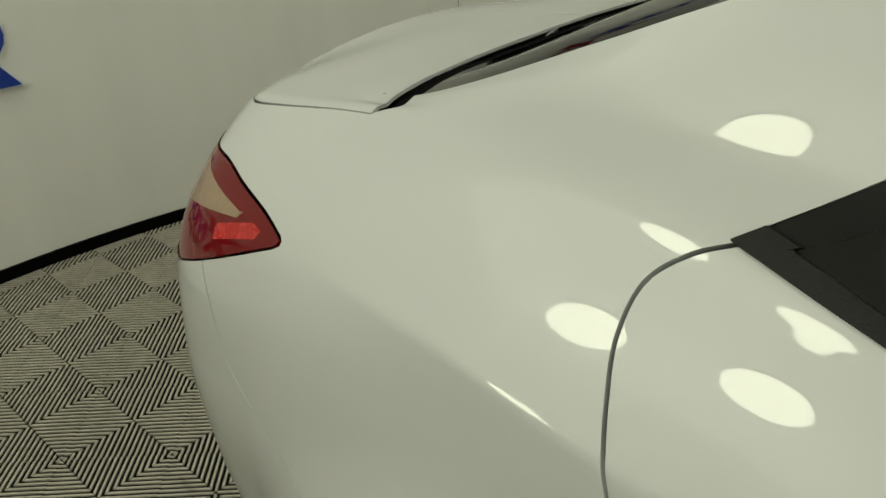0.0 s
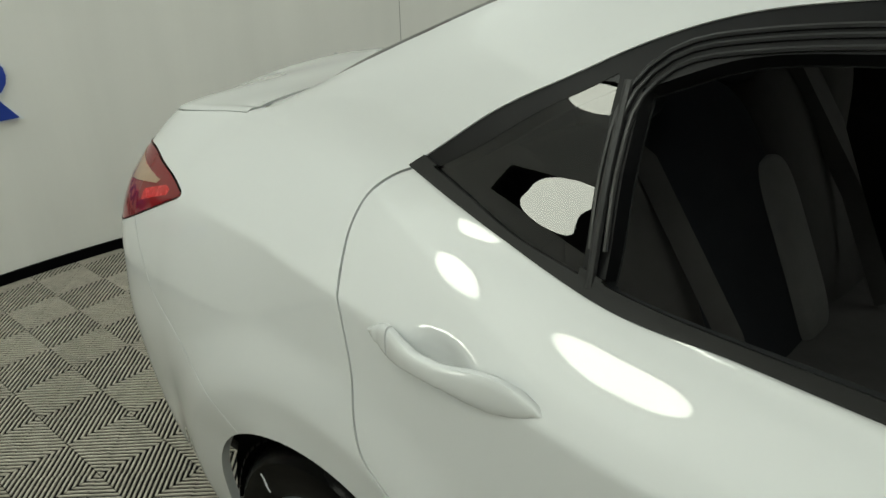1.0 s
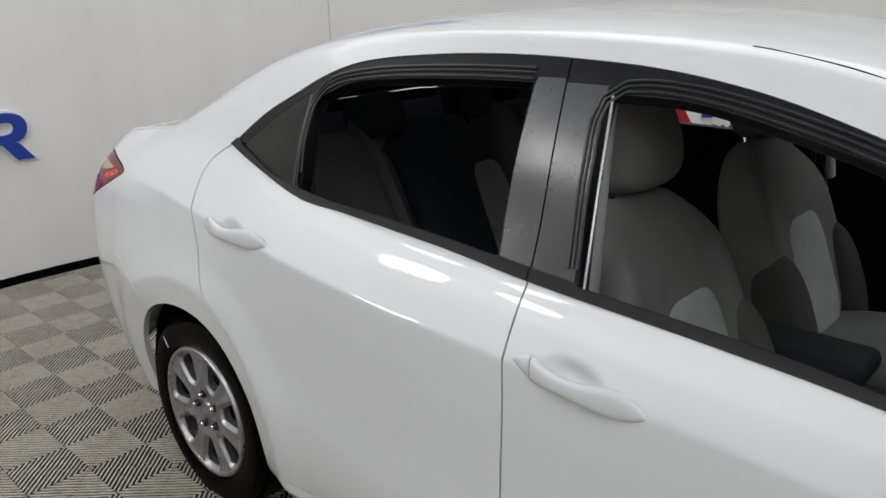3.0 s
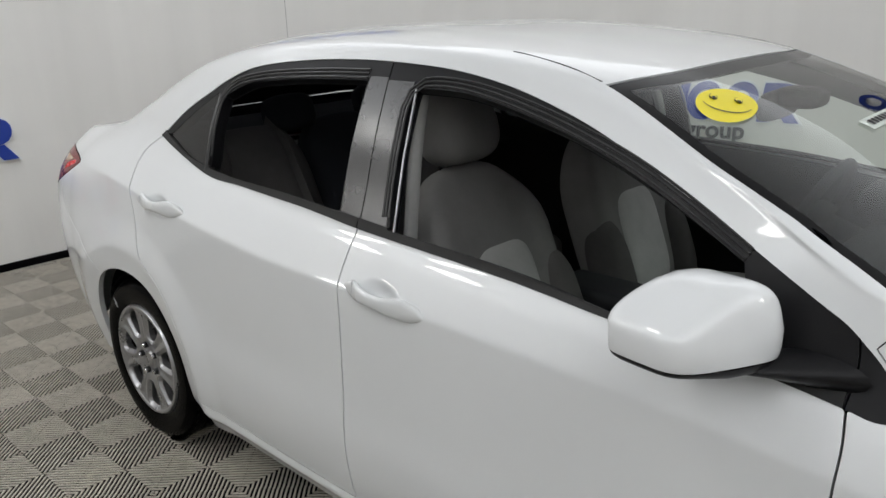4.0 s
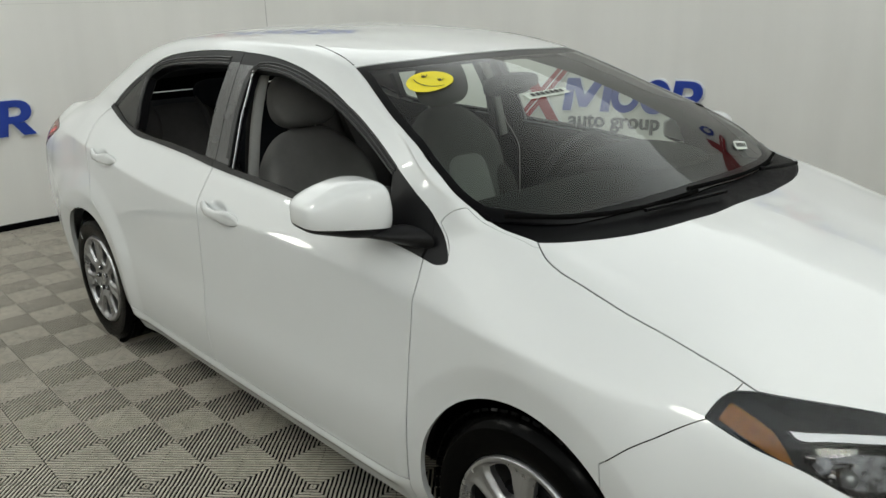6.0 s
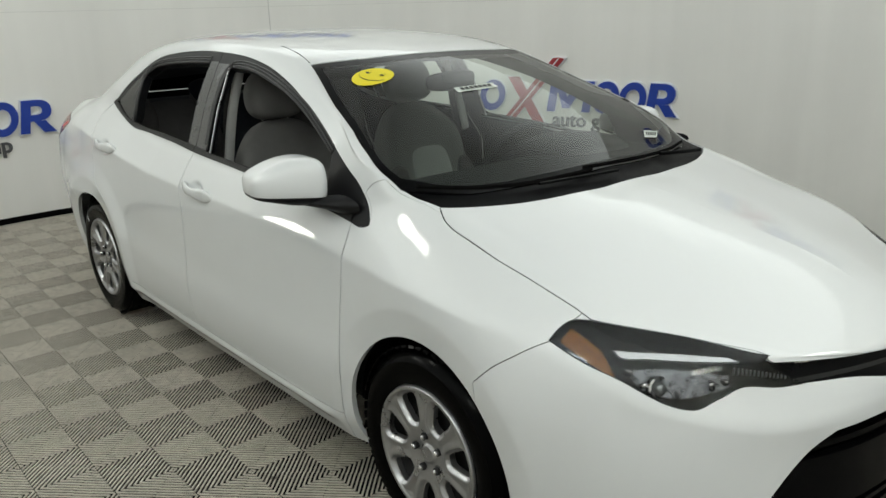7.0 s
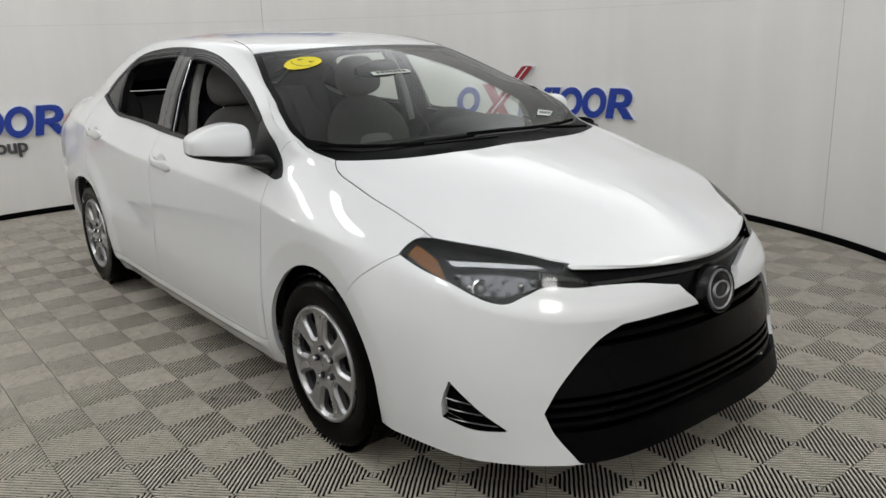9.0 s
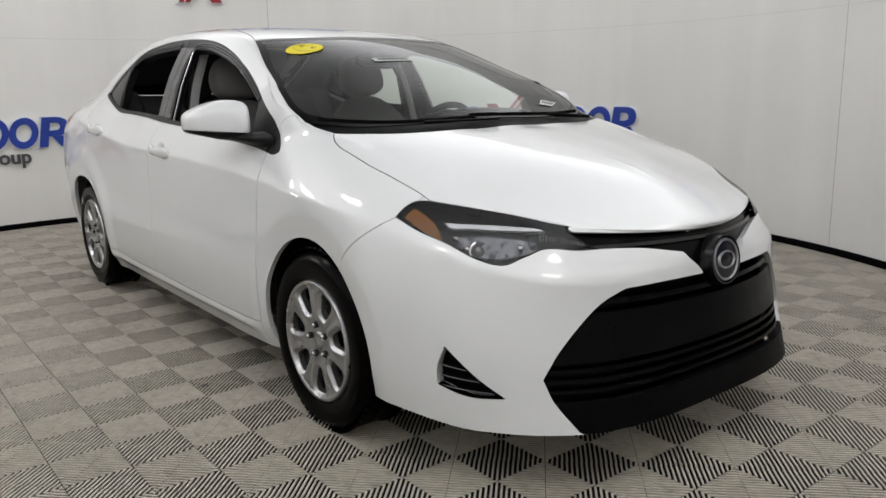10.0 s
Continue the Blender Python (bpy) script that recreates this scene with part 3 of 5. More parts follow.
# doors
REAR_SEAM = [(.43, .30), (.418, .38), (.395, .45), (.33, .575), (.262, .66), (.185, .715), (.148, .745), (.126, .80), (.112, .88), (.086, .965), (.066, 1.01), (.051, 1.05), (.052, 1.088), (.078, 1.114), (.112, 1.131)]
B_SEAM = [(1.178, 1.012), (1.183, .92), (1.188, .80), (1.187, .62), (1.19, .45), (1.203, .292)]
F_SEAM = [(2.326, .928), (2.335, .87), (2.333, .76), (2.326, .67), (2.318, .50), (2.302, .34), (2.298, .292)]
shell.mark(side_line([B_SEAM, [(1.203, .292), (.80, .292), (.43, .30)], REAR_SEAM, [(.112, 1.131), (.25, 1.20), (.6, 1.20), (1.178, 1.10)], [(1.178, 1.10), (1.178, 1.012)]]), RDOOR, [BODY], GAP)
shell.mark(side_line([F_SEAM, [(2.298, .292), (1.7, .288), (1.203, .292)], B_SEAM[::-1], [(1.178, 1.012), (1.5, 1.1), (2.2, 1.0), (2.326, .928)]]), FDOOR, [BODY], GAP)
# bumper and lamp
shell.mark(outline_of(shell, [
    [(3.113, -.785, .784), (3.196, -.768, .752), (3.292, -.730, .719), (3.386, -.680, .676), (3.424, -.645, .668), (3.451, -.590, .687), (3.476, -.534, .706), (3.523, -.466, .699), (3.552, -.403, .697)],
    [(3.552, -.403, .697), (3.484, -.442, .751)], [(3.484, -.442, .751), (3.371, -.530, .782), (3.261, -.625, .810), (3.171, -.700, .828)], [(3.171, -.700, .828), (3.133, -.733, .825), (3.113, -.785, .784)]], where=FRONT), LAMP, [BODY], 0.0015)
shell.mark(outline_of(shell, [
    [(2.598, -.676, 1.0), (2.622, -.692, .992), (2.655, -.707, .977), (2.72, -.715, .955), (2.85, -.714, .917), (3.0, -.709, .88), (3.09, -.707, .857), (3.171, -.70, .829)], [(3.171, -.700, .829), (3.261, -.625, .811), (3.371, -.530, .783), (3.470, -.452, .756), "edge_corner"],
    ["edge_corner", "front"], ["front", "top_front"], ["top_front", "top_cowl"], ["top_cowl", (2.765, -.03, 1.01)], [(2.765, -.03, 1.01), (2.745, -.3, 1.0), (2.70, -.48, .995), (2.598, -.676, 1.0)]],
    where=SV[:, 0] > 2.5), HOOD, [BODY], GAP)
seam = np.array([shell.find(p, where=SV[:, 0] > 2.7) for p in ((2.935, -.871, .639), (2.99, -.852, .69), (3.05, -.828, .737), (3.122, -.791, .789))])
seam = curve_through(seam, 20)
shell.mark(np.r_[[(seam[0, 0], -1.0)], seam, [(seam[-1, 0] + .05, 9.0), (99.0, 9.0), (99.0, -1.0)]], BUMPER, [BODY], 0.0015)
shell.mark(side_line([[(2.298, .15), (2.298, .292)], F_SEAM[::-1], [(2.326, .928), (2.40, .94), (2.345, 1.02)], [(2.345, 1.02), (2.408, 1.064)], [(2.408, 1.064), (2.47, 1.03), (2.6, 1.0)], [(2.6, 1.0), (3.2, 1.0), (3.2, .5), (3.0, .17)], [(3.0, .17), (2.298, .15)]]), FENDER, [BODY], 0.0012)
for hub_x in (0.0, 2.70):
    shell.mark(ring_line(hub_x, 0.315, 0.355), GONE)
# windows
shell.mark(side_line([[(.152, 1.139), (.30, 1.093), (.412, 1.069)], [(.412, 1.069), (.392, 1.290)], [(.392, 1.290), (.28, 1.222), (.152, 1.139)]]), QTR, [DLO], 0.0)
shell.mark(side_line([[(.444, 1.066), (.75, 1.05), (1.093, 1.036)], [(1.093, 1.036), (1.080, 1.20), (1.062, 1.352)], [(1.062, 1.352), (.90, 1.349), (.66, 1.335), (.53, 1.318), (.427, 1.276)], [(.427, 1.276), (.444, 1.066)]]), WIN_R, [DLO], 0.0)
shell.mark(side_line([[(1.283, 1.022), (1.7, 1.0), (2.16, .965)], [(2.16, .965), (2.12, 1.105)], [(2.12, 1.105), (1.97, 1.176), (1.83, 1.232), (1.61, 1.296), (1.40, 1.337), (1.232, 1.342)], [(1.232, 1.342), (1.255, 1.20), (1.283, 1.022)]]), WIN_F, [DLO], 0.0)
# windshield, cowl, rear glass, trunk lid, tail lamp
shell.mark(outline_of(shell, [
    [(1.72, -.534, 1.362), (1.93, -.603, 1.276), (2.068, -.643, 1.218), (2.2, -.680, 1.166), (2.313, -.711, 1.117), (2.394, -.721, 1.078), (2.474, -.714, 1.042)], [(2.474, -.714, 1.047), (2.595, -.55, 1.035), (2.65, -.3, 1.03), (2.67, 0, 1.03)], [(2.67, 0, 1.03), (2.62, .05, 1.05), (1.8, .05, 1.39), (1.79, 0, 1.38)], [(1.79, 0, 1.38), (1.775, -.3, 1.375), (1.72, -.536, 1.361)]], where=SV[:, 0] > 1.5), WIND, [BODY, FENDER], 0.002)
shell.mark(outline_of(shell, [
    [(2.474, -.714, 1.047), (2.595, -.55, 1.035), (2.65, -.3, 1.03), (2.67, 0, 1.03)], [(2.67, 0, 1.03), (2.765, 0, 1.01)], [(2.765, 0, 1.01), (2.745, -.3, 1.0), (2.70, -.48, .995), (2.598, -.676, 1.0)], [(2.598, -.676, 1.0), (2.52, -.70, 1.03), (2.474, -.714, 1.047)]], where=SV[:, 0] > 2.2), COWL, [BODY, FENDER], 0.0)
shell.mark(outline_of(shell, [
    [(.33, 0, 1.40), (.31, -.3, 1.39), (.24, -.545, 1.345)], [(.24, -.545, 1.345), (.024, -.592, 1.287), (-.02, -.596, 1.269), (-.137, -.602, 1.22), (-.30, -.598, 1.15), (-.40, -.585, 1.11)], [(-.40, -.585, 1.11), (-.46, -.3, 1.118), (-.48, 0, 1.12)], [(-.48, 0, 1.12), (-.4, .05, 1.15), (.3, .05, 1.39), (.33, 0, 1.40)]], where=(SV[:, 0] < .8) & (SV[:, 2] > 1.0)), REARGLASS, [BODY], 0.0)
shell.mark(outline_of(shell, [
    [(-.392, -.645, 1.113), (-.50, -.645, 1.10), (-.65, -.645, 1.083)], [(-.65, -.645, 1.083), (-.75, -.56, 1.05), (-.90, -.40, .9), (-.93, -.38, .8)], [(-.93, -.38, .8), (-.955, -.05, .8)], [(-.955, -.05, .8), "rear_low"], ["rear_low", "rear_top"], ["rear_top", "deck"], ["deck", (-.483, -.05, 1.12)], [(-.483, -.05, 1.12), (-.47, -.3, 1.118), (-.44, -.50, 1.115), (-.392, -.645, 1.113)]], where=SV[:, 0] < .1), TRUNK, [BODY], GAP)
shell.mark(outline_of(shell, [
    [(-.392, -.645, 1.113), (-.44, -.50, 1.115), (-.47, -.3, 1.118), (-.483, -.05, 1.12)], [(-.483, -.05, 1.12), "deck"], ["deck", "deck_in"], ["deck_in", (-.44, -.05, 1.13)], [(-.44, -.05, 1.13), (-.42, -.3, 1.13), (-.38, -.55, 1.125), (-.36, -.628, 1.122), (-.392, -.645, 1.113)]], where=SV[:, 0] < .1), GROOVE, [BODY, REARGLASS, GONE], 0.0)
shell.mark(outline_of(shell, [
    [(-.394, -.802, 1.003), (-.508, -.767, 1.021), (-.60, -.73, 1.027), (-.675, -.70, 1.026)], [(-.675, -.70, 1.026), (-.80, -.60, 1.03), (-.88, -.45, 1.0)], [(-.88, -.45, 1.0), (-.90, -.45, .87)], [(-.90, -.45, .87), (-.78, -.68, .87), (-.66, -.79, .875)], [(-.66, -.79, .875), (-.567, -.818, .918), (-.474, -.817, .958), (-.400, -.812, .990)], [(-.400, -.812, .990), (-.388, -.808, .998), (-.394, -.802, 1.003)]], where=SV[:, 0] < 0), TAIL, [BODY, TRUNK], 0.0015)
seam = np.array([shell.find(q, where=SV[:, 0] < 0.1) for q in ((-.566, -.819, .917), (-.528, -.837, .843), (-.490, -.847, .784), (-.41, -.861, .748), (-.34, -.872, .710), (-.26, -.881, .672), (-.19, -.885, .61))])
seam = curve_through(seam, 40)
shell.mark(np.r_[seam, [(seam[-1, 0], -1.0), (-9.0, -1.0), (-9.0, seam[0, 1])]], REAR_BUMPER, [BODY], 0.0011)
# grille and fog openings
shell.mark(outline_of(shell, [
    [(3.62, -.365, .593), (3.66, -.22, .60), (3.696, -.09, .603)], [(3.696, -.09, .603), "grille_top"], ["grille_top", "grille_low"], ["grille_low", (3.65, -.50, .18), (3.637, -.55, .214)],
    [(3.637, -.55, .214), (3.60, -.61, .30), (3.566, -.624, .362)], [(3.566, -.624, .362), (3.58, -.57, .44), (3.60, -.45, .55), (3.62, -.365, .593)]], where=SV[:, 0] > 3.2), GRILLE, [BUMPER], 0.0)
shell.mark(outline_of(shell, [
    [(3.331, -.782, .442), (3.315, -.80, .38), (3.319, -.803, .33)], [(3.319, -.803, .33), (3.40, -.75, .305), (3.477, -.683, .304)], [(3.477, -.683, .304), (3.41, -.73, .36), (3.331, -.782, .442)]], where=SV[:, 0] > 3.1), FOG, [BUMPER], 0.0)
shell.mark(outline_of(shell, [
    [(3.548, -.410, .698), "edge_top"], ["edge_top", "slot_top"], ["slot_top", "slot_low"], ["slot_low", (3.696, -.085, .597)], [(3.696, -.085, .597), (3.68, -.124, .639), (3.652, -.154, .668)], [(3.652, -.154, .668), (3.593, -.272, .680), (3.548, -.41, .698)]], where=SV[:, 0] > 3.3), UPPER_SLOT, [BUMPER], 0.0)


# black pillars and belt mouldings
shell.mark(side_line([[(x, z - 0.01) for x, z in BELT_RUN], [(2.32, .920), (2.32, .954)], [(x, z + 0.024) for x, z in BELT_RUN[::-1]], [(.105, 1.156), (.105, 1.122)]]), BELT_R, [DLO], 0.0)
shell.mark(side_line([[(1.178, .98), (1.17, 1.15), (1.12, 1.42)], [(1.12, 1.42), (2.30, 1.30)], [(2.30, 1.30), (2.325, 1.0), (2.32, .90)], [(2.32, .90), (1.178, .98)]]), DLO_F, [DLO], 0.0018)
shell.mark(side_line([[(1.178, .98), (1.17, 1.15), (1.12, 1.42)], [(1.12, 1.42), (2.30, 1.30)], [(2.30, 1.30), (2.325, 1.0), (2.32, .90)], [(2.32, .90), (1.178, .98)]]), BELT_F, [BELT_R], 0.0018)
shell.mark(side_line([[(2.32, .90), (2.325, 1.0), (2.30, 1.3)], [(2.30, 1.3), (2.6, 1.2)], [(2.6, 1.2), (2.6, .90)], [(2.6, .90), (2.32, .90)]]), SAIL, [DLO], 0.0015)
# dark band round the windshield
shell.mark(outline_of(shell, [
    [(1.765, -.518, 1.35), (1.945, -.578, 1.272), (2.068, -.616, 1.224), (2.2, -.654, 1.172), (2.31, -.685, 1.123), (2.39, -.695, 1.085), (2.45, -.680, 1.062)], [(2.44, -.680, 1.065), (2.565, -.53, 1.055), (2.615, -.3, 1.05), (2.635, 0, 1.05)], [(2.635, 0, 1.05), (2.5, .05, 1.1), (1.9, .05, 1.37), (1.85, 0, 1.37)], [(1.85, 0, 1.37), (1.83, -.3, 1.365), (1.765, -.522, 1.35)]], where=SV[:, 0] > 1.5), 90, [WIND], 0.0)
shell.l = np.where(shell.l == WIND, FRIT, np.where(shell.l == 90, WIND, shell.l))
# sill
shell.mark(side_line([[(.40, .15), (.40, .262)], [(.40, .262), (.52, .268), (1.2, .258), (2.2, .252)], [(2.2, .252), (2.45, .262)], [(2.45, .262), (2.45, .15)], [(2.45, .15), (.40, .15)]]), SILL, [BODY, FENDER], 0.0)
# lamp insides
shell.mark(outline_of(shell, [
    [(3.134, -.772, .786), (3.142, -.740, .813)], [(3.142, -.740, .813), (3.19, -.735, .797), (3.224, -.728, .777)], [(3.224, -.728, .777), (3.25, -.732, .752), (3.275, -.739, .727)], [(3.275, -.739, .727), (3.20, -.762, .757), (3.134, -.772, .786)]], where=FRONT), AMBER_BIT, [LAMP], 0.0)
shell.mark(outline_of(shell, [
    [(3.245, -.706, .780), (3.318, -.635, .775), (3.426, -.517, .760)], [(3.426, -.517, .760), (3.445, -.505, .750)], [(3.445, -.505, .750), (3.402, -.560, .753), (3.305, -.663, .764)], [(3.305, -.663, .764), (3.265, -.702, .766), (3.245, -.706, .780)]], where=FRONT), SILVER_BIT, [LAMP], 0.0)
shell.mark(outline_of(shell, [
    [(3.285, -.712, .742), (3.33, -.665, .752), (3.40, -.60, .745), (3.455, -.545, .733)], [(3.455, -.545, .733), (3.468, -.555, .715)], [(3.468, -.555, .715), (3.43, -.615, .698), (3.385, -.665, .693), (3.33, -.703, .708), (3.285, -.712, .742)]], where=FRONT), REFLECT_BIT, [LAMP], 0.0)
shell.mark(outline_of(shell, [
    [(-.495, -.789, .999), (-.61, -.754, 1.006), (-.67, -.718, 1.012)], [(-.67, -.718, 1.012), (-.86, -.45, .99)], [(-.86, -.45, .99), (-.88, -.45, .945)], [(-.88, -.45, .945), (-.70, -.735, .955), (-.653, -.768, .966), (-.551, -.79, .984), (-.50, -.793, .992)], [(-.50, -.793, .992), (-.495, -.789, .999)]], where=SV[:, 0] < 0), PALE_BIT, [TAIL], 0.0)
shell.mark(outline_of(shell, [[(-.545, -.803, .950), (-.445, -.806, .984)], [(-.445, -.806, .984), (-.44, -.802, .995), (-.46, -.797, 1.0)], [(-.46, -.797, 1.0), (-.545, -.797, .972)], [(-.545, -.797, .972), (-.545, -.803, .950)]], where=SV[:, 0] < 0), TAIL_SPOT, [TAIL], 0.0)
# satin covers of the door pillars
shell.mark(side_line([[(1.10, 1.025), (1.082, 1.20), (1.066, 1.362)], [(1.066, 1.362), (1.30, 1.362)], [(1.30, 1.362), (1.30, 1.02)], [(1.30, 1.02), (1.10, 1.025)]]), PILLAR_R, [DLO], 0.0)
shell.mark(side_line([[(1.275, 1.015), (1.248, 1.20), (1.226, 1.355)], [(1.226, 1.355), (1.0, 1.355)], [(1.0, 1.355), (1.0, 1.02)], [(1.0, 1.02), (1.275, 1.015)]]), PILLAR_F, [DLO_F], 0.0)


def strip(z0, z1, label, only):
    """Faces of the given labels between two heights take the label."""
    shell.split(shell.v[:, 2] - z0)
    shell.split(shell.v[:, 2] - z1)
    z = shell.v[shell.f].mean(1)[:, 2]
    shell.l = np.where(np.isin(shell.l, only) & (z > z0) & (z < z1), label, shell.l)


strip(0.0, 0.292, LIP, [GRILLE])
strip(0.396, 0.530, PANEL, [GRILLE])
for zb in (0.318, 0.346, 0.374):
    strip(zb - 0.0055, zb + 0.0055, BAR, [GRILLE])
strip(0.551, 0.566, BAR, [GRILLE])
strip(0.704, 0.713, DEEP, [UPPER_SLOT])

# ---------------------------------------------------------------- the car
car = tagged(empty("car"), "white four-door sedan with open side windows and silver wheel covers", "car")
HUB_Z, TYRE_R = 0.312, 0.316


def handle_mesh(x0, x1, z0, z1, mirror):
    """A pull handle in one sweep from a pointed cap, over a slim bar, to a broad pointed paddle; cut in two by a seam."""
    s = 1 if mirror else -1
    key = (0, 0.06, 0.13, 0.19, 0.27, 0.40, 0.55, 0.68, 0.80, 0.90, 0.96, 1.0)
    high = (0.002, 0.012, 0.020, 0.024, 0.021, 0.016, 0.0175, 0.024, 0.0265, 0.020, 0.012, 0.002)
    lift = (0.000, 0.006, 0.012, 0.017, 0.023, 0.027, 0.026, 0.021, 0.015, 0.008, 0.004, 0.000)

    def sweep(t0, t1, n):
        bm = bmesh.new()
        rings = []
        for t in np.linspace(t0, t1, n):
            hz, up = float(np.interp(t, key, high)), float(np.interp(t, key, lift))
            x = x0 + (x1 - x0) * t
            z = z0 + (z1 - z0) * t - 0.30 * (0.022 - hz) - 0.002
            w = side_width(x, z)
            depth = 0.006 + 0.004 * min(1.0, hz / 0.02)
            ring = []
            for k in range(16):
                a = 2 * math.pi * k / 16
                c, d = math.cos(a), math.sin(a)
                ring.append(bm.verts.new((x + 0.006 * d * (t - 0.2), s * (w + up - depth * 0.3 + depth * abs(c) ** 0.8 * (1 if c > 0 else -1)), z + hz * abs(d) ** 0.75 * (1 if d > 0 else -1))))
            rings.append(ring)
        for p, q in zip(rings, rings[1:]):
            for k in range(16):
                bm.faces.new((p[k], p[(k + 1) % 16], q[(k + 1) % 16], q[k]))
        bm.faces.new(rings[0])
        bm.faces.new(rings[-1])
        bmesh.ops.recalc_face_normals(bm, faces=bm.faces)
        return bm

    return sweep(0.195, 1.0, 40), sweep(0.0, 0.185, 12)


def side_width(x, z):
    """Half the body's width at a height on the flank, without the hollows."""
    d = (LOW_X - x) ** 2 + (LOW_Z - z) ** 2
    return float(LOW_W[np.argmin(d)])


PLAIN = np.einsum("ui,ijk,vj->uvk", basis(KNOT_U, PAR_U), NET, basis(KNOT_V, PAR_V)).reshape(-1, 3)
PLAIN = PLAIN[(PLAIN[:, 1] < -0.5) & (PLAIN[:, 2] < 1.1)]
LOW_X, LOW_Z, LOW_W = PLAIN[:, 0], PLAIN[:, 2], -PLAIN[:, 1]

for mirror in (False, True):
    s = 1 if mirror else -1
    put = lambda name, no, mat, label="", skirt=0.014, inset=0.0, parent=None, rim_only=False: shell.emit(name, no, mat, parent or car, label, mirror, skirt, inset, rim_only)
    put("body_side", [BODY, SILL], PAINT)
    rear_door = put("rear_door", [RDOOR], PAINT, skirt=0.02)
    front_door = put("front_door", [FDOOR], PAINT, skirt=0.02)
    put("window_frame", [DLO], BLACK_TRIM, skirt=0.03, inset=0.003, parent=rear_door)
    put("window_frame", [DLO_F], BLACK_TRIM, skirt=0.03, inset=0.003, parent=front_door)
    put("pillar_cover", [PILLAR_R], PILLAR, "satin black pillar film", 0.004, 0.002, rear_door)
    put("pillar_cover", [PILLAR_F], PILLAR, "satin black pillar film", 0.004, 0.002, front_door)
    put("belt_moulding", [BELT_R], RUBBER, skirt=0.012, inset=-0.004, parent=rear_door)
    put("belt_moulding", [BELT_F], RUBBER, skirt=0.012, inset=-0.004, parent=front_door)
    put("corner_trim", [SAIL], BLACK_TRIM, "black plastic corner trim", 0.01)
    put("fender", [FENDER], PAINT, skirt=0.02)
    put("front_bumper", [BUMPER], PAINT, skirt=0.035)
    put("rear_bumper", [REAR_BUMPER], PAINT, skirt=0.02)
    put("hood", [HOOD], PAINT, skirt=0.008)
    put("trunk_lid", [TRUNK], PAINT, skirt=0.005)
    put("quarter_glass", [QTR], GLASS_DARK, "dark tinted quarter glass", 0, 0.004, rear_door)
    put("windshield", [WIND], GLASS_WS, "green tinted windshield", 0, 0.002)
    put("windshield_border", [FRIT], PANEL_BLACK, "black printed glass edge", 0.004, 0.002)
    put("rear_window", [REARGLASS], GLASS_DARK, "dark tinted rear window", 0, 0.005)
    put("rear_glass_groove", [GROOVE], DEEP_BLACK, "", 0.006, 0.010)
    put("cowl_cover", [COWL], MATT_BLACK, "black plastic cowl", 0.01, 0.004)
    tail = put("tail_light", [TAIL], RED_LENS, "red tail light", 0.02)
    put("reflector", [TAIL_SPOT], RED_GLOW, "bright red reflector", 0.0, 0.0, tail)
    put("lamp_rim", [TAIL, PALE_BIT, TAIL_SPOT], DEEP_BLACK, "", 0.02, -0.0012, tail, True)
    put("clear_lens", [PALE_BIT], PALE_LENS, "pale clear lens", 0.01, -0.001, tail)
    lamp = put("headlight", [LAMP, AMBER_BIT, SILVER_BIT, REFLECT_BIT], PANEL_BLACK, "dark headlight with amber corner", 0.0, 0.030)
    put("lens", [LAMP, AMBER_BIT, SILVER_BIT, REFLECT_BIT], GLASS_CLEAR, "clear lens", 0.0, 0.001, lamp)
    put("corner_reflector", [AMBER_BIT], AMBER, "amber reflector", 0.01, 0.010, lamp)
    put("light_strip", [SILVER_BIT], LIGHT_GUIDE, "silver light strip", 0.01, 0.014, lamp)
    put("reflector", [REFLECT_BIT], LAMP_CHROME, "rippled chrome reflector with reflections mottled into its colour", 0.006, 0.024, lamp)
    put("lamp_rim", [LAMP, AMBER_BIT, SILVER_BIT, REFLECT_BIT], PANEL_BLACK, "", 0.03, 0.0, lamp, True)
    put("lower_lip", [LIP], MATT_BLACK, "black lower bumper lip", 0.02, 0.001)
    put("plate_panel", [PANEL], PANEL_BLACK, "smooth black grille panel", 0.03, 0.010)
    put("grille_mesh", [GRILLE], MATT_BLACK, "", 0.0, 0.06)
    put("grille_bar", [BAR], PANEL_BLACK, "", 0.04, 0.014)
    put("upper_grille", [UPPER_SLOT], PANEL_BLACK, "", 0.012, 0.022)
    put("upper_bar", [DEEP], GLOSS_BLACK, "", 0.02, 0.012)
    put("fog_bezel", [FOG], PANEL_BLACK, "", 0.0, 0.035)
    put("fog_rim", [FOG], GLOSS_BLACK, "", 0.034, -0.001, None, True)
    put("inner_panel", [BODY, RDOOR, FDOOR, DLO, DLO_F, BELT_R, BELT_F, SAIL, PILLAR_R, PILLAR_F], DASH, "dark inner trim", 0.0, 0.038)
    for door, (a, b, c, d) in ((rear_door, (.152, .436, .953, .946)), (front_door, (1.206, 1.476, .898, .876))):
        bar, cap = handle_mesh(a, b, c, d, mirror)
        part("door_handle", bar, PAINT, door)
        part("handle_cap", cap, PAINT, door)
    # rubber lips along the window openings and the bar before the quarter glass
    for door, run, lips in ((rear_door, [(.437, 1.10), (.428, 1.20), (.430, 1.262), (.464, 1.301), (.53, 1.320), (.66, 1.337), (.90, 1.351), (1.058, 1.354)], (0.002, 0.013, 0.022)), (front_door, [(1.275, 1.05), (1.25, 1.22), (1.237, 1.315), (1.262, 1.342), (1.40, 1.339), (1.61, 1.298), (1.83, 1.234), (1.97, 1.178), (2.12, 1.107)], (0.002, 0.012, 0.021))):
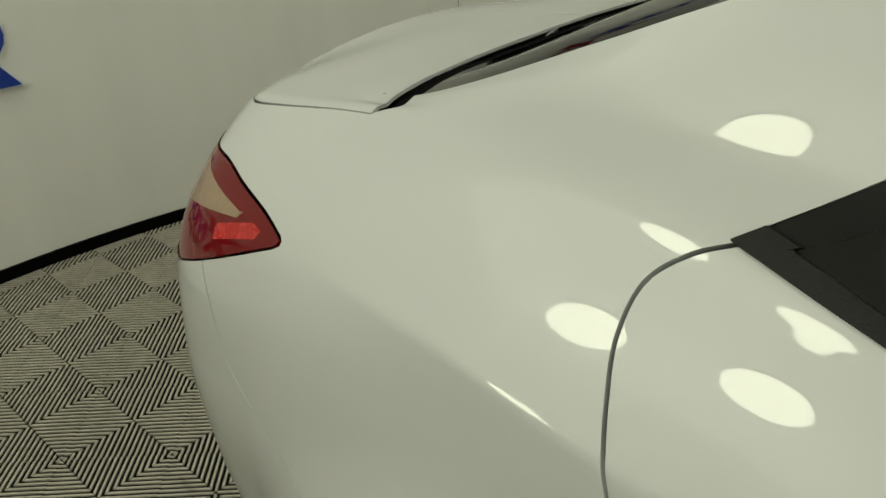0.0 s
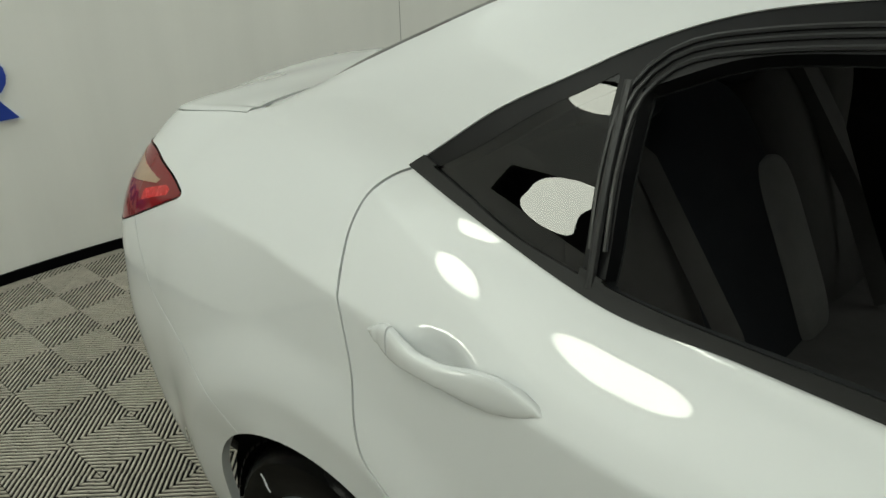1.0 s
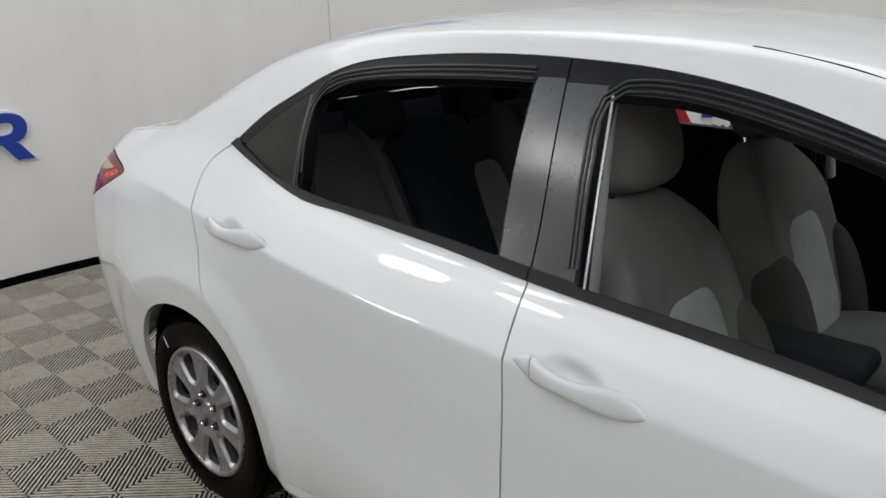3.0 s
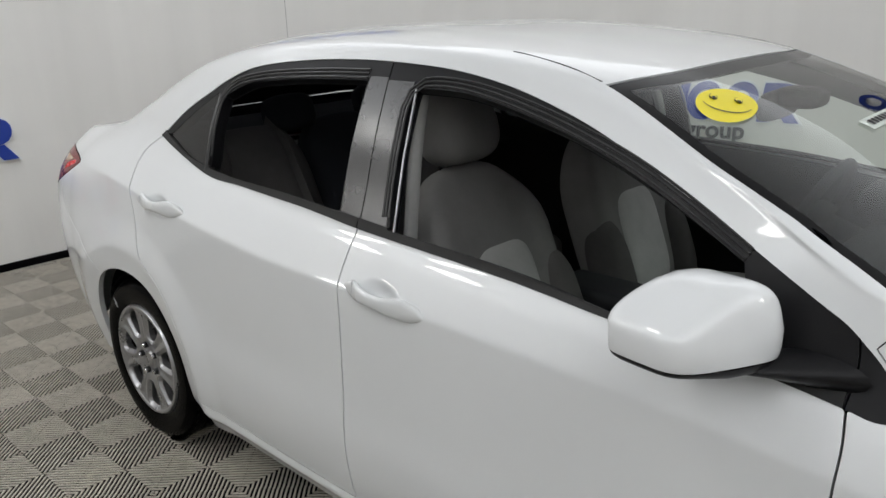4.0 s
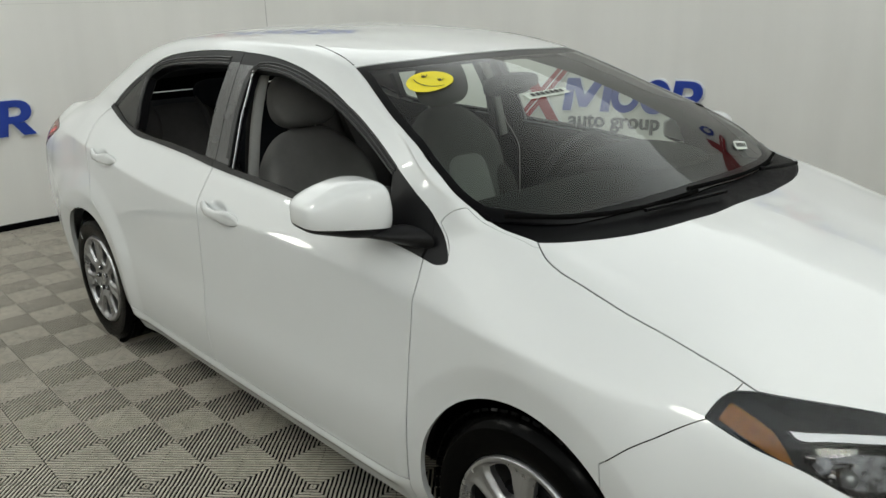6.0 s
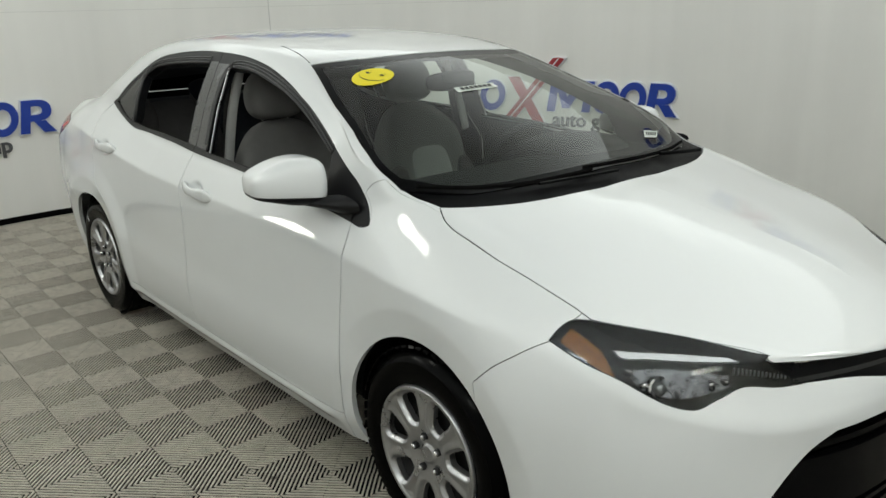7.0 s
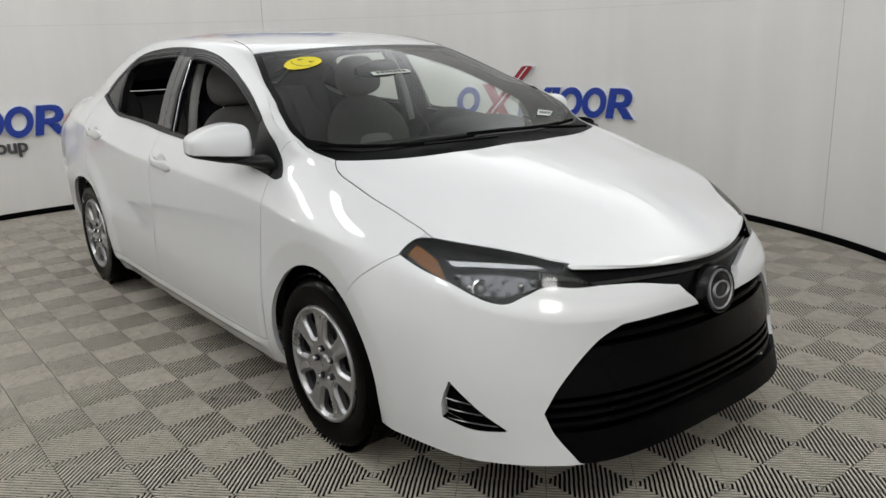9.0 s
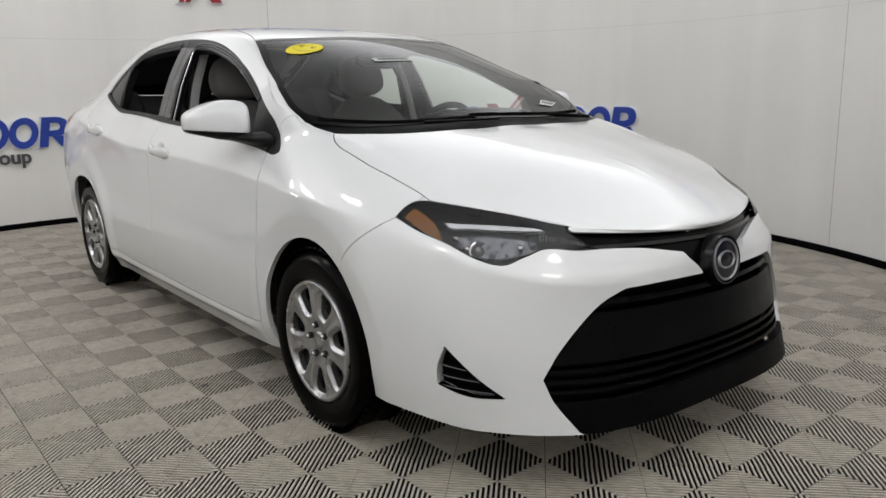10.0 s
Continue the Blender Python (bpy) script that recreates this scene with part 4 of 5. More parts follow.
        mid = np.array((0.8, 1.15)) if door is rear_door else np.array((1.6, 1.08))
        line = curve_through(run, 40)
        side_way = np.gradient(line, axis=0) @ np.array(((0.0, -1.0), (1.0, 0.0)))
        side_way /= np.linalg.norm(side_way, axis=1, keepdims=True)
        side_way *= np.sign(((line - mid) * side_way).sum(1).mean())
        for off in lips:
            pts = []
            for x, z in line + side_way * off:
                q, nn = shell.at(shell.find((x, -0.7, z), XZ, SIDE), -0.001)
                pts.append((q[0], -q[1] if mirror else q[1], q[2]))
            bm = bmesh.new()
            tube(bm, pts, 0.0032, 6)
            part("window_seal", bm, SEAL, door)
    pts = []
    for x, z in ((.429, 1.058), (.418, 1.17), (.408, 1.280)):
        q, nn = shell.at(shell.find((x, -0.7, z), XZ, SIDE), 0.0)
        pts.append((q[0], -q[1] if mirror else q[1], q[2]))
    bm = bmesh.new()
    tube(bm, [tuple(v) for v in curve_through(pts, 10)], 0.006, 8)
    part("division_bar", bm, SEAL, rear_door)
    pts = []
    for x, y, z in ((1.43, -.481, 1.419), (1.46, -.482, 1.416), (1.60, -.503, 1.392), (1.705, -.528, 1.367)):
        q, nn = shell.at(shell.find((x, y, z), (1, 1, 0.3), SV[:, 2] > 1.2), -0.002)
        pts.append((q[0], -q[1] if mirror else q[1], q[2]))
    bm = bmesh.new()
    tube(bm, [tuple(v) for v in curve_through(pts, 20)], 0.0035, 6)
    part("roof_ditch_strip", bm, MATT_BLACK, car, "thin black roof strip")
    # projector in the lamp
    p, n = shell.at(shell.find((3.36, -.68, .715), where=FRONT))
    p, n = Vector(p), Vector(n)
    if mirror:
        p.y, n.y = -p.y, -n.y
    turn = (n * 0.5 + Vector((0.8, 0, 0))).normalized().to_track_quat("Y", "Z").to_matrix().to_4x4()
    bm = bmesh.new()
    turned(bm, [(0.015, -0.010), (0.019, -0.003), (0.025, 0.003), (0.030, 0.001), (0.031, -0.02)], 28, Matrix.Translation(p - n * 0.026) @ turn)
    part("projector_bezel", bm, CHROME, lamp, "chrome projector bezel")
    bm = bmesh.new()
    bmesh.ops.create_uvsphere(bm, u_segments=24, v_segments=14, radius=0.018, matrix=Matrix.Translation(p - n * 0.027))
    part("projector", bm, LENS, lamp, "glass projector")
    for k, (q0, size) in enumerate((((3.295, -.712, .745), 0.013), ((3.325, -.700, .715), 0.010), ((3.43, -.585, .715), 0.018), ((3.455, -.56, .722), 0.012))):
        a, nn = shell.at(shell.find(q0, where=FRONT), -0.022)
        bm = bmesh.new()
        box(bm, (size * 1.6, size, size * 1.3), Matrix.Translation((a[0], a[1] * (-1 if mirror else 1), a[2])) @ Matrix.Rotation(0.5 + k, 4, "Z"), size * 0.3)
        part("reflector_block", bm, CHROME, lamp, "small chrome reflector")
    for k in range(14):
        t = k / 13
        a, nn = shell.at(shell.find((3.445 + .08 * t, -.525 + .095 * t, .731 - .017 * t), where=FRONT), -0.012)
        bm = bmesh.new()
        box(bm, (0.003, 0.005, 0.017 - 0.008 * t), Matrix.Translation((a[0], a[1] * (-1 if mirror else 1), a[2])), 0.001, 1)
        part("reflector_rib", bm, WHEEL_SILVER, lamp)
    # slats in the fog cover
    for k in range(3):
        pts = []
        z = 0.325 + 0.03 * k
        for t in np.linspace(0, 1, 6):
            x = 3.325 + (0.125 - 0.04 * k) * t
            q, nn = shell.at(shell.find((x, -.80 + .14 * t, z), where=FRONT), -0.012)
            pts.append((q[0], q[1] * (-1 if mirror else 1), z - 0.015 * t))
        bm = bmesh.new()
        tube(bm, pts, 0.0045, 6, 0.7)
        part("fog_slat", bm, GLOSS_BLACK, car)

# emblem: a plain dark disc in a bright ring
p, n = shell.at(shell.find((3.69, 0.0, 0.635), where=FRONT))
for name, prof, mat in (("emblem_disc", [(0.0, 0.012), (0.058, 0.008), (0.066, -0.004)], GLOSS_BLACK), ("emblem_rim", [(0.066, -0.004), (0.069, 0.010), (0.074, 0.010), (0.080, -0.03)], GLOSS_BLACK), ("emblem_ring", [(0.056, 0.0085), (0.058, 0.0125), (0.0625, 0.012), (0.064, 0.006)], DULL_SILVER), ("emblem_shape", [(0.027, 0.0105), (0.029, 0.015), (0.033, 0.0145), (0.035, 0.009)], DULL_SILVER)):
    bm = bmesh.new()
    m = Matrix.Translation((3.695, 0, 0.632)) @ Matrix.Rotation(math.radians(-90), 4, "Z") @ Matrix.Rotation(math.radians(8), 4, "X")
    if name == "emblem_shape":
        m = m @ Matrix.Diagonal((1.25, 1, 0.8, 1))
    turned(bm, prof, 40, m)
    bmesh.ops.recalc_face_normals(bm, faces=bm.faces)
    part(name, bm, mat, car)

# floor pan and wheel wells
bm = bmesh.new()
box(bm, (3.9, 1.30, 0.04), pose(1.25, 0, 0.22), 0.01)
part("floor_pan", bm, MATT_BLACK, car)
bm = bmesh.new()
box(bm, (0.08, 1.06, 0.42), pose(3.475, 0, 0.42), 0.02)
box(bm, (0.19, 0.90, 0.03), pose(3.525, 0, 0.245), 0.01)
box(bm, (0.15, 0.98, 0.03), pose(3.505, 0, 0.264), 0.01)
part("grille_backing", bm, MATT_BLACK, car)
for hub_x in (0.0, 2.70):
    for s in (-1, 1):
        bm = bmesh.new()
        rows = []
        for k in range(25):
            a = math.radians(4 + 172 * k / 24)
            rows.append([bm.verts.new((hub_x + 0.375 * math.cos(a), s * y, 0.315 + 0.375 * math.sin(a))) for y in (0.48, 0.80)])
        for p, q in zip(rows, rows[1:]):
            bm.faces.new((p[0], p[1], q[1], q[0]))
        bm.faces.new([r[0] for r in rows])
        part("wheel_well", bm, MATT_BLACK, car)


# ---------------------------------------------------------------- wheels
def wheel(x, s):
    w = empty("wheel", Matrix.Translation((x, s * 0.745, HUB_Z)) @ Matrix.Rotation(math.pi if s > 0 else 0, 4, "Z"))
    w.parent = car
    bm = bmesh.new()
    # tyre: the outer side faces -y
    prof = [(0.212, 0.085), (0.214, 0.098), (0.245, 0.108), (0.282, 0.104), (0.303, 0.088), (0.311, 0.070), (TYRE_R, 0.055)]
    for y in (0.052, 0.030, 0.026, 0.003):
        prof += [(TYRE_R, y)] if y in (0.052, 0.030) else [(TYRE_R - 0.006, y), (TYRE_R - 0.006, y - 0.004), (TYRE_R, y - 0.006)] if y == 0.026 else [(TYRE_R, y)]
    prof += [(TYRE_R, -0.02), (TYRE_R - 0.006, -0.022), (TYRE_R - 0.006, -0.028), (TYRE_R, -0.03), (TYRE_R, -0.055), (0.311, -0.070), (0.303, -0.088), (0.290, -0.098), (0.288, -0.1035), (0.28, -0.1045), (0.262, -0.107), (0.258, -0.1095), (0.250, -0.1095), (0.245, -0.107), (0.228, -0.1045), (0.224, -0.1065), (0.214, -0.100), (0.212, -0.085)]
    turned(bm, [(r, -y) for r, y in prof], 72)
    bmesh.ops.recalc_face_normals(bm, faces=bm.faces)
    tyre = part("tyre", bm, TYRE, w, "black rubber tyre", 30)
    if x < 1 and s < 0:
        for k, (dx, dz, long) in enumerate(((0.0, 0.0, 0.016), (0.006, -0.009, 0.012), (0.011, -0.019, 0.018))):
            bm = bmesh.new()
            box(bm, (long, 0.001, 0.0035), Matrix.Translation((-0.176 + dx, -0.1085, 0.196 + dz)) @ Matrix.Rotation(0.7, 4, "Y"))
            part("chalk_mark", bm, SIGN_WHITE, tyre, "white chalk mark")
    # shoulder blocks of the tread
    bm = bmesh.new()
    for k in range(60):
        a = 2 * math.pi * k / 60
        for side in (-1, 1):
            m = Matrix.Rotation(-a, 4, "Y") @ Matrix.Translation((TYRE_R - 0.004, side * 0.070, 0)) @ Matrix.Rotation(side * -0.55, 4, "Z")
            box(bm, (0.008, 0.036, 0.023), m)
    tagged(part("tread", bm, TYRE, w), kind="stuff")
    # cover: seven broad spokes with narrow rounded windows between them
    rad = np.r_[np.linspace(0.001, 0.08, 20), np.linspace(0.084, 0.214, 64)]
    ang = np.linspace(0, 2 * math.pi, 449)
    A, R = np.meshgrid(-ang, rad, indexing="ij")
    X, Z = R * np.cos(A), R * np.sin(A)
    side_a = [(0.0, 0.096), (0.014, 0.099), (0.022, 0.108), (0.028, 0.122), (0.034, 0.140), (0.040, 0.158), (0.042, 0.170), (0.036, 0.180), (0.018, 0.185), (0.0, 0.186)]
    hole = curve_through(np.array(side_a + [(-h * 0.78, q) for h, q in side_a[-2:0:-1]] + side_a[:1]), 61)[:-1]
    holes = []
    for k in range(7):
        c = math.pi / 2 + 2 * math.pi * (k + 0.5) / 7
        holes.append(np.stack([hole[:, 1] * math.cos(c) - hole[:, 0] * math.sin(c), hole[:, 1] * math.sin(c) + hole[:, 0] * math.cos(c)], -1))
    flat = np.stack([X, Z], -1).reshape(-1, 2)
    near = np.min([distance(flat, h) for h in holes], axis=0).reshape(X.shape)
    y = -0.100 - 0.005 * smooth_step(0.192, 0.199, R) + 0.016 * smooth_step(0.207, 0.214, R)
    y += 0.012 * (1 - smooth_step(0.0, 0.013, near)) + 0.016 * (1 - smooth_step(0.03, 0.11, R)) - 0.007 * (1 - smooth_step(0.026, 0.031, R))
    # spokes dip along their middle
    y += 0.005 * smooth_step(0.014, 0.034, near) * smooth_step(0.075, 0.10, R) * (1 - smooth_step(0.175, 0.192, R))
    lugs = [math.pi / 2 + 2 * math.pi * k / 5 + 0.2 for k in range(5)]
    for a in lugs:
        y += 0.010 * (1 - smooth_step(0.0095, 0.0125, np.hypot(X - 0.055 * math.cos(a), Z - 0.055 * math.sin(a))))
    cov = Sheet(np.stack([X, y, Z], -1), ang, rad)
    cov.uv = cov.v[:, [0, 2]].copy()
    for h in holes:
        cov.mark(h, 1)
    cov.emit("wheel_cover", [0], WHEEL_SILVER, w, "seven-spoke silver wheel cover", skirt=0.022)
    for a in lugs:
        m = Matrix.Translation((0.055 * math.cos(a), -0.094, 0.055 * math.sin(a))) @ Matrix.Rotation(math.radians(90), 4, "X")
        bm = bmesh.new()
        bmesh.ops.create_cone(bm, cap_ends=True, segments=24, radius1=0.0112, radius2=0.0112, depth=0.012, matrix=m @ Matrix.Translation((0, 0, -0.0035)))
        part("lug_socket", bm, STEEL_DARK, w, "dark lug socket")
        bm = bmesh.new()
        bmesh.ops.create_cone(bm, cap_ends=True, segments=6, radius1=0.0082, radius2=0.0076, depth=0.014, matrix=m @ Matrix.Translation((0, 0, 0.001)))
        bmesh.ops.create_cone(bm, cap_ends=True, segments=16, radius1=0.0064, radius2=0.003, depth=0.003, matrix=m @ Matrix.Translation((0, 0, 0.0095)))
        part("lug_nut", bm, CHROME, w, "chrome lug nut")
    bm = bmesh.new()
    turned(bm, [(0.0, -0.045), (0.12, -0.045), (0.135, -0.03), (0.19, -0.03), (0.212, -0.085), (0.212, 0.085)], 48)
    bmesh.ops.recalc_face_normals(bm, faces=bm.faces)
    part("steel_rim", bm, STEEL_DARK, w, "dark steel rim")
    return w


for x in (0.0, 2.70):
    for s in (-1, 1):
        wheel(x, s)


# ---------------------------------------------------------------- mirrors, wipers
def blob(bm, centre, half, power=3.0, m=Matrix(), nu=36, nv=22):
    """A rounded box."""
    f = lambda t: math.copysign(abs(t) ** (2 / power), t)
    rows = []
    for i in range(nv + 1):
        b = -math.pi / 2 + math.pi * i / nv
        rows.append([bm.verts.new(m @ Vector((centre[0] + half[0] * f(math.cos(b)) * f(math.cos(a)), centre[1] + half[1] * f(math.cos(b)) * f(math.sin(a)), centre[2] + half[2] * f(math.sin(b))))) for a in [2 * math.pi * k / nu for k in range(nu)]])
    for p, q in zip(rows, rows[1:]):
        for k in range(nu):
            bm.faces.new((p[k], p[(k + 1) % nu], q[(k + 1) % nu], q[k]))
    bmesh.ops.remove_doubles(bm, verts=bm.verts, dist=1e-5)
    bmesh.ops.recalc_face_normals(bm, faces=bm.faces)
    return bm


def door_mirror(s):
    bm = bmesh.new()
    blob(bm, (0, 0, 0), (0.080, 0.112, 0.074), 4.4)
    for v in bm.verts:
        out = v.co.y / 0.118
        v.co.z *= 1.0 - 0.42 * smooth_step(-0.3, 1.0, out)
        v.co.z += -0.012 * max(0, out) ** 2
        v.co.x += 0.03 * (-out) - 0.02 * max(0, v.co.z / 0.08)
    geom = bm.verts[:] + bm.edges[:] + bm.faces[:]
    low = bm.copy()
    bmesh.ops.bisect_plane(bm, geom=geom, plane_co=(0, 0, -0.040), plane_no=(0.0, -0.08, 1), clear_inner=True)
    bmesh.ops.bisect_plane(low, geom=low.verts[:] + low.edges[:] + low.faces[:], plane_co=(0, 0, -0.043), plane_no=(0.0, -0.08, 1), clear_outer=True)
    m = Matrix.Translation((2.125, s * 0.905, 1.045)) @ Matrix.Rotation(s * math.radians(8), 4, "Z") @ Matrix.Diagonal((1, s, 1, 1))
    holder = empty("side_mirror")
    if s > 0:
        holder.matrix_basis = pose(2.2, 0.88, 0) @ pose(0, 0, 0, 0, 0, 62) @ pose(-2.2, -0.88, 0)
    holder.parent = car
    for b, nm, mat, lab in ((bm, "mirror_cap", PAINT, ""), (low, "mirror_base", BLACK_TRIM, "black mirror base")):
        b.transform(m)
        bmesh.ops.recalc_face_normals(b, faces=b.faces)
        part(nm, b, mat, holder, lab, 50)
    bm = bmesh.new()
    rings = []
    for t in np.linspace(0, 1, 9):
        c = Vector((2.12 + 0.15 * t, s * (0.90 - 0.115 * t), 0.985 - 0.012 * t))
        hx, hz = 0.052 + 0.030 * t**2, 0.012 + 0.018 * t**2
        rings.append([bm.verts.new(c + Vector((hx * math.cos(a), 0, hz * math.sin(a)))) for a in [2 * math.pi * k / 16 for k in range(16)]])
    for p, q in zip(rings, rings[1:]):
        for k in range(16):
            bm.faces.new((p[k], p[(k + 1) % 16], q[(k + 1) % 16], q[k]))
    bmesh.ops.recalc_face_normals(bm, faces=bm.faces)
    part("mirror_arm", bm, BLACK_TRIM, holder, "black mirror arm")
    bm = bmesh.new()
    box(bm, (0.006, 0.15, 0.085), Matrix.Translation((2.055, s * 0.895, 1.04)) @ Matrix.Rotation(s * math.radians(8), 4, "Z"), 0.02)
    part("mirror_glass", bm, CHROME, holder)


door_mirror(-1)
door_mirror(1)


def glass_line(points, lift):
    out = []
    for p in points:
        q, n = shell.at(shell.find((p[0], -abs(p[1]) - 1e-4, p[2]), where=SV[:, 0] > 1.6), lift)
        out.append((q[0], q[1] if p[1] < 0 else -q[1], q[2]))
    return out


for arm_pts, blade_pts in (
        ([(2.715, -.02, 1.01), (2.70, -.15, 1.02), (2.672, -.34, 1.03)], [(2.49, -.675, 1.04), (2.585, -.54, 1.035), (2.645, -.38, 1.03), (2.668, -.22, 1.03), (2.675, -.10, 1.03)]),
        ([(2.66, .56, 1.01), (2.665, .44, 1.02), (2.66, .30, 1.03)], [(2.58, .56, 1.035), (2.63, .40, 1.03), (2.662, .2, 1.03), (2.668, .0, 1.03), (2.655, -.12, 1.03)])):
    wiper = empty("wiper")
    wiper.parent = car
    bm = bmesh.new()
    tube(bm, [tuple(p) for p in curve_through(glass_line(arm_pts, 0.014), 12)], 0.007, 8, 0.7)
    part("wiper_arm", bm, MATT_BLACK, wiper)
    bm = bmesh.new()
    tube(bm, [tuple(p) for p in curve_through(glass_line(blade_pts, 0.012), 20)], 0.0055, 8, 1.2)
    part("wiper_blade", bm, DEEP_BLACK, wiper)

# ---------------------------------------------------------------- inside the car
bm = bmesh.new()
box(bm, (2.6, 1.46, 0.05), pose(1.15, 0, 0.30), 0.02)
part("carpet", bm, DASH, car, "dark carpet")


def seat(x, y, s):
    st = empty("front_seat")
    st.parent = car
    bm = bmesh.new()
    blob(bm, (0, 0, 0), (0.27, 0.25, 0.11), 3.5, pose(x + 0.02, y, 0.50, 0, -8, 0))
    part("seat_cushion", bm, FABRIC, st, "grey fabric cushion")
    back = pose(x - 0.30, y, 0.79, 0, -20, 0)
    bm = bmesh.new()
    blob(bm, (0, 0, 0), (0.085, 0.245, 0.325), 3.2, back)
    for v in bm.verts:
        loc = back.inverted() @ v.co
        k = smooth_step(0.10, 0.34, loc.z)
        loc.y *= 1 - 0.22 * k
        loc.x += 0.035 * smooth_step(0.12, 0.24, abs(loc.y)) * (1 if loc.x > 0 else 0)
        v.co = back @ loc
    part("seat_back", bm, FABRIC, st, "grey fabric seat back")
    for side in (-1, 1):
        bm = bmesh.new()
        blob(bm, (0.055, side * 0.205, -0.16), (0.075, 0.055, 0.18), 2.6, back)
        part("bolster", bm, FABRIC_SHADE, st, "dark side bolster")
    bm = bmesh.new()
    blob(bm, (0.045, 0, -0.09), (0.052, 0.13, 0.19), 4.0, back)
    part("insert", bm, FABRIC_LIGHT, st, "light grey insert")
    head = pose(x - 0.40, y, 1.210, 0, -14, 0)
    bm = bmesh.new()
    blob(bm, (0, 0, 0), (0.066, 0.135, 0.108), 3.2, head)
    for v in bm.verts:
        loc = head.inverted() @ v.co
        loc.y *= 1 - 0.20 * smooth_step(-0.02, 0.11, loc.z)
        v.co = head @ loc
    part("headrest", bm, FABRIC, st, "grey fabric headrest")
    for side in (-1, 1):
        bm = bmesh.new()
        tube(bm, [(x - 0.40, y + side * 0.06, 1.05), (x - 0.415, y + side * 0.06, 1.12)], 0.007)
        part("headrest_post", bm, CHROME, st)


seat(1.555, -0.385, -1)
seat(1.51, 0.385, 1)
# rear bench: outer fabric darkened in colour for the dim cabin, middle dark cloth
bench = empty("rear_seat")
bench.parent = car
bm = bmesh.new()
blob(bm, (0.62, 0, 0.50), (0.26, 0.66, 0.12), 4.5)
part("seat_cushion", bm, FABRIC_SHADE, bench, "grey fabric bench with shade in its colour")
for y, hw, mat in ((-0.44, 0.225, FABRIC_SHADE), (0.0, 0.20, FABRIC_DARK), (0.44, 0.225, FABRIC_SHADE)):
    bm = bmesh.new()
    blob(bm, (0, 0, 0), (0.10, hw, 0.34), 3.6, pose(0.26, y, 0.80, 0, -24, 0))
    part("seat_back", bm, mat, bench, "fabric seat back darkened for the dim rear")
for y in (0.13,):
    bm = bmesh.new()
    blob(bm, (0.078, 0, -0.06), (0.04, 0.075, 0.2), 4.5, pose(0.26, y, 0.80, 0, -24, 0))
    part("insert", bm, FABRIC, bench, "grey insert")
for y in (-0.22, 0.22):
    bm = bmesh.new()
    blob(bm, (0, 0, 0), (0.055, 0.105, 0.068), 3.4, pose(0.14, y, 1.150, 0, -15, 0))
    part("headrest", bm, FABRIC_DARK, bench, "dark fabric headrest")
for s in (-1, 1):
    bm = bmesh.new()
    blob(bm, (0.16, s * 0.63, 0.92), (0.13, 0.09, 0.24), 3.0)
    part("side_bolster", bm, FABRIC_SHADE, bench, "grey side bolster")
bm = bmesh.new()
box(bm, (0.50, 1.20, 0.03), pose(-0.17, 0, 1.075), 0.01)
part("parcel_shelf", bm, DASH, car)
bm = bmesh.new()
box(bm, (0.12, 1.16, 0.04), pose(-0.40, 0, 1.082, 0, 12, 0), 0.008)
part("shelf_lip", bm, DEEP_BLACK, car)
BELT_RUN_REAR = {-1: [(0.14, -0.33, 1.13), (0.27, -0.34, 1.07), (0.455, -0.37, 0.83), (0.54, -0.38, 0.64)], 1: [(0.10, 0.36, 1.11), (0.22, 0.394, 1.10), (0.395, 0.41, 0.83), (0.53, 0.313, 0.63)]}
for s in (-1, 1):
    bm = bmesh.new()
    tube(bm, BELT_RUN_REAR[s], 0.024, 4, 0.12)
    part("seat_belt", bm, FABRIC_SHADE, car, "dark grey seat belt")
    bm = bmesh.new()
    tube(bm, [(1.18, s * 0.60, 1.26), (1.19, s * 0.64, 1.0), (1.20, s * 0.66, 0.6)], 0.024, 4, 0.12)
    part("seat_belt", bm, FABRIC_SHADE, car, "dark grey seat belt")
    # light edge strip of the open front window
    bm = bmesh.new()
    tube(bm, [(1.288, s * 0.765, 1.01), (1.270, s * 0.703, 1.18), (1.242, s * 0.622, 1.335)], 0.0045, 6, 0.8)
    part("window_channel", bm, WHEEL_SILVER, car, "pale window channel")
    bm = bmesh.new()
    tube(bm, [tuple(v) for v in curve_through([(1.238, s * 0.665, 0.95), (1.220, s * 0.615, 1.17), (1.190, s * 0.545, 1.34)], 10)], 0.022, 10, 0.6)
    part("pillar_trim", bm, FABRIC_LIGHT, car, "light grey pillar trim")

dash = empty("dashboard")
dash.parent = car
bm = bmesh.new()
prof = [(2.60, 0.70), (2.60, 0.985), (2.45, 1.005), (2.25, 0.995), (2.10, 0.965), (2.05, 0.92), (2.08, 0.80), (2.15, 0.60), (2.20, 0.45)]
prof = curve_through(prof, 40)
rows = [[bm.verts.new((x - 0.05 * (y / 0.68) ** 2 * 0.5, y, z - 0.02 * (abs(y) / 0.68) ** 3)) for x, z in prof] for y in np.linspace(-0.68, 0.68, 25)]
for p, q in zip(rows, rows[1:]):
    for i in range(len(prof) - 1):
        bm.faces.new((p[i], p[i + 1], q[i + 1], q[i]))
bmesh.ops.recalc_face_normals(bm, faces=bm.faces)
part("dash_top", bm, DASH, dash)
bm = bmesh.new()
blob(bm, (2.20, 0.37, 0.985), (0.20, 0.22, 0.065), 2.6)
part("binnacle", bm, DASH, dash)
bm = bmesh.new()
box(bm, (0.06, 0.34, 0.20), pose(2.055, 0.0, 0.80, 0, -12, 0), 0.02)
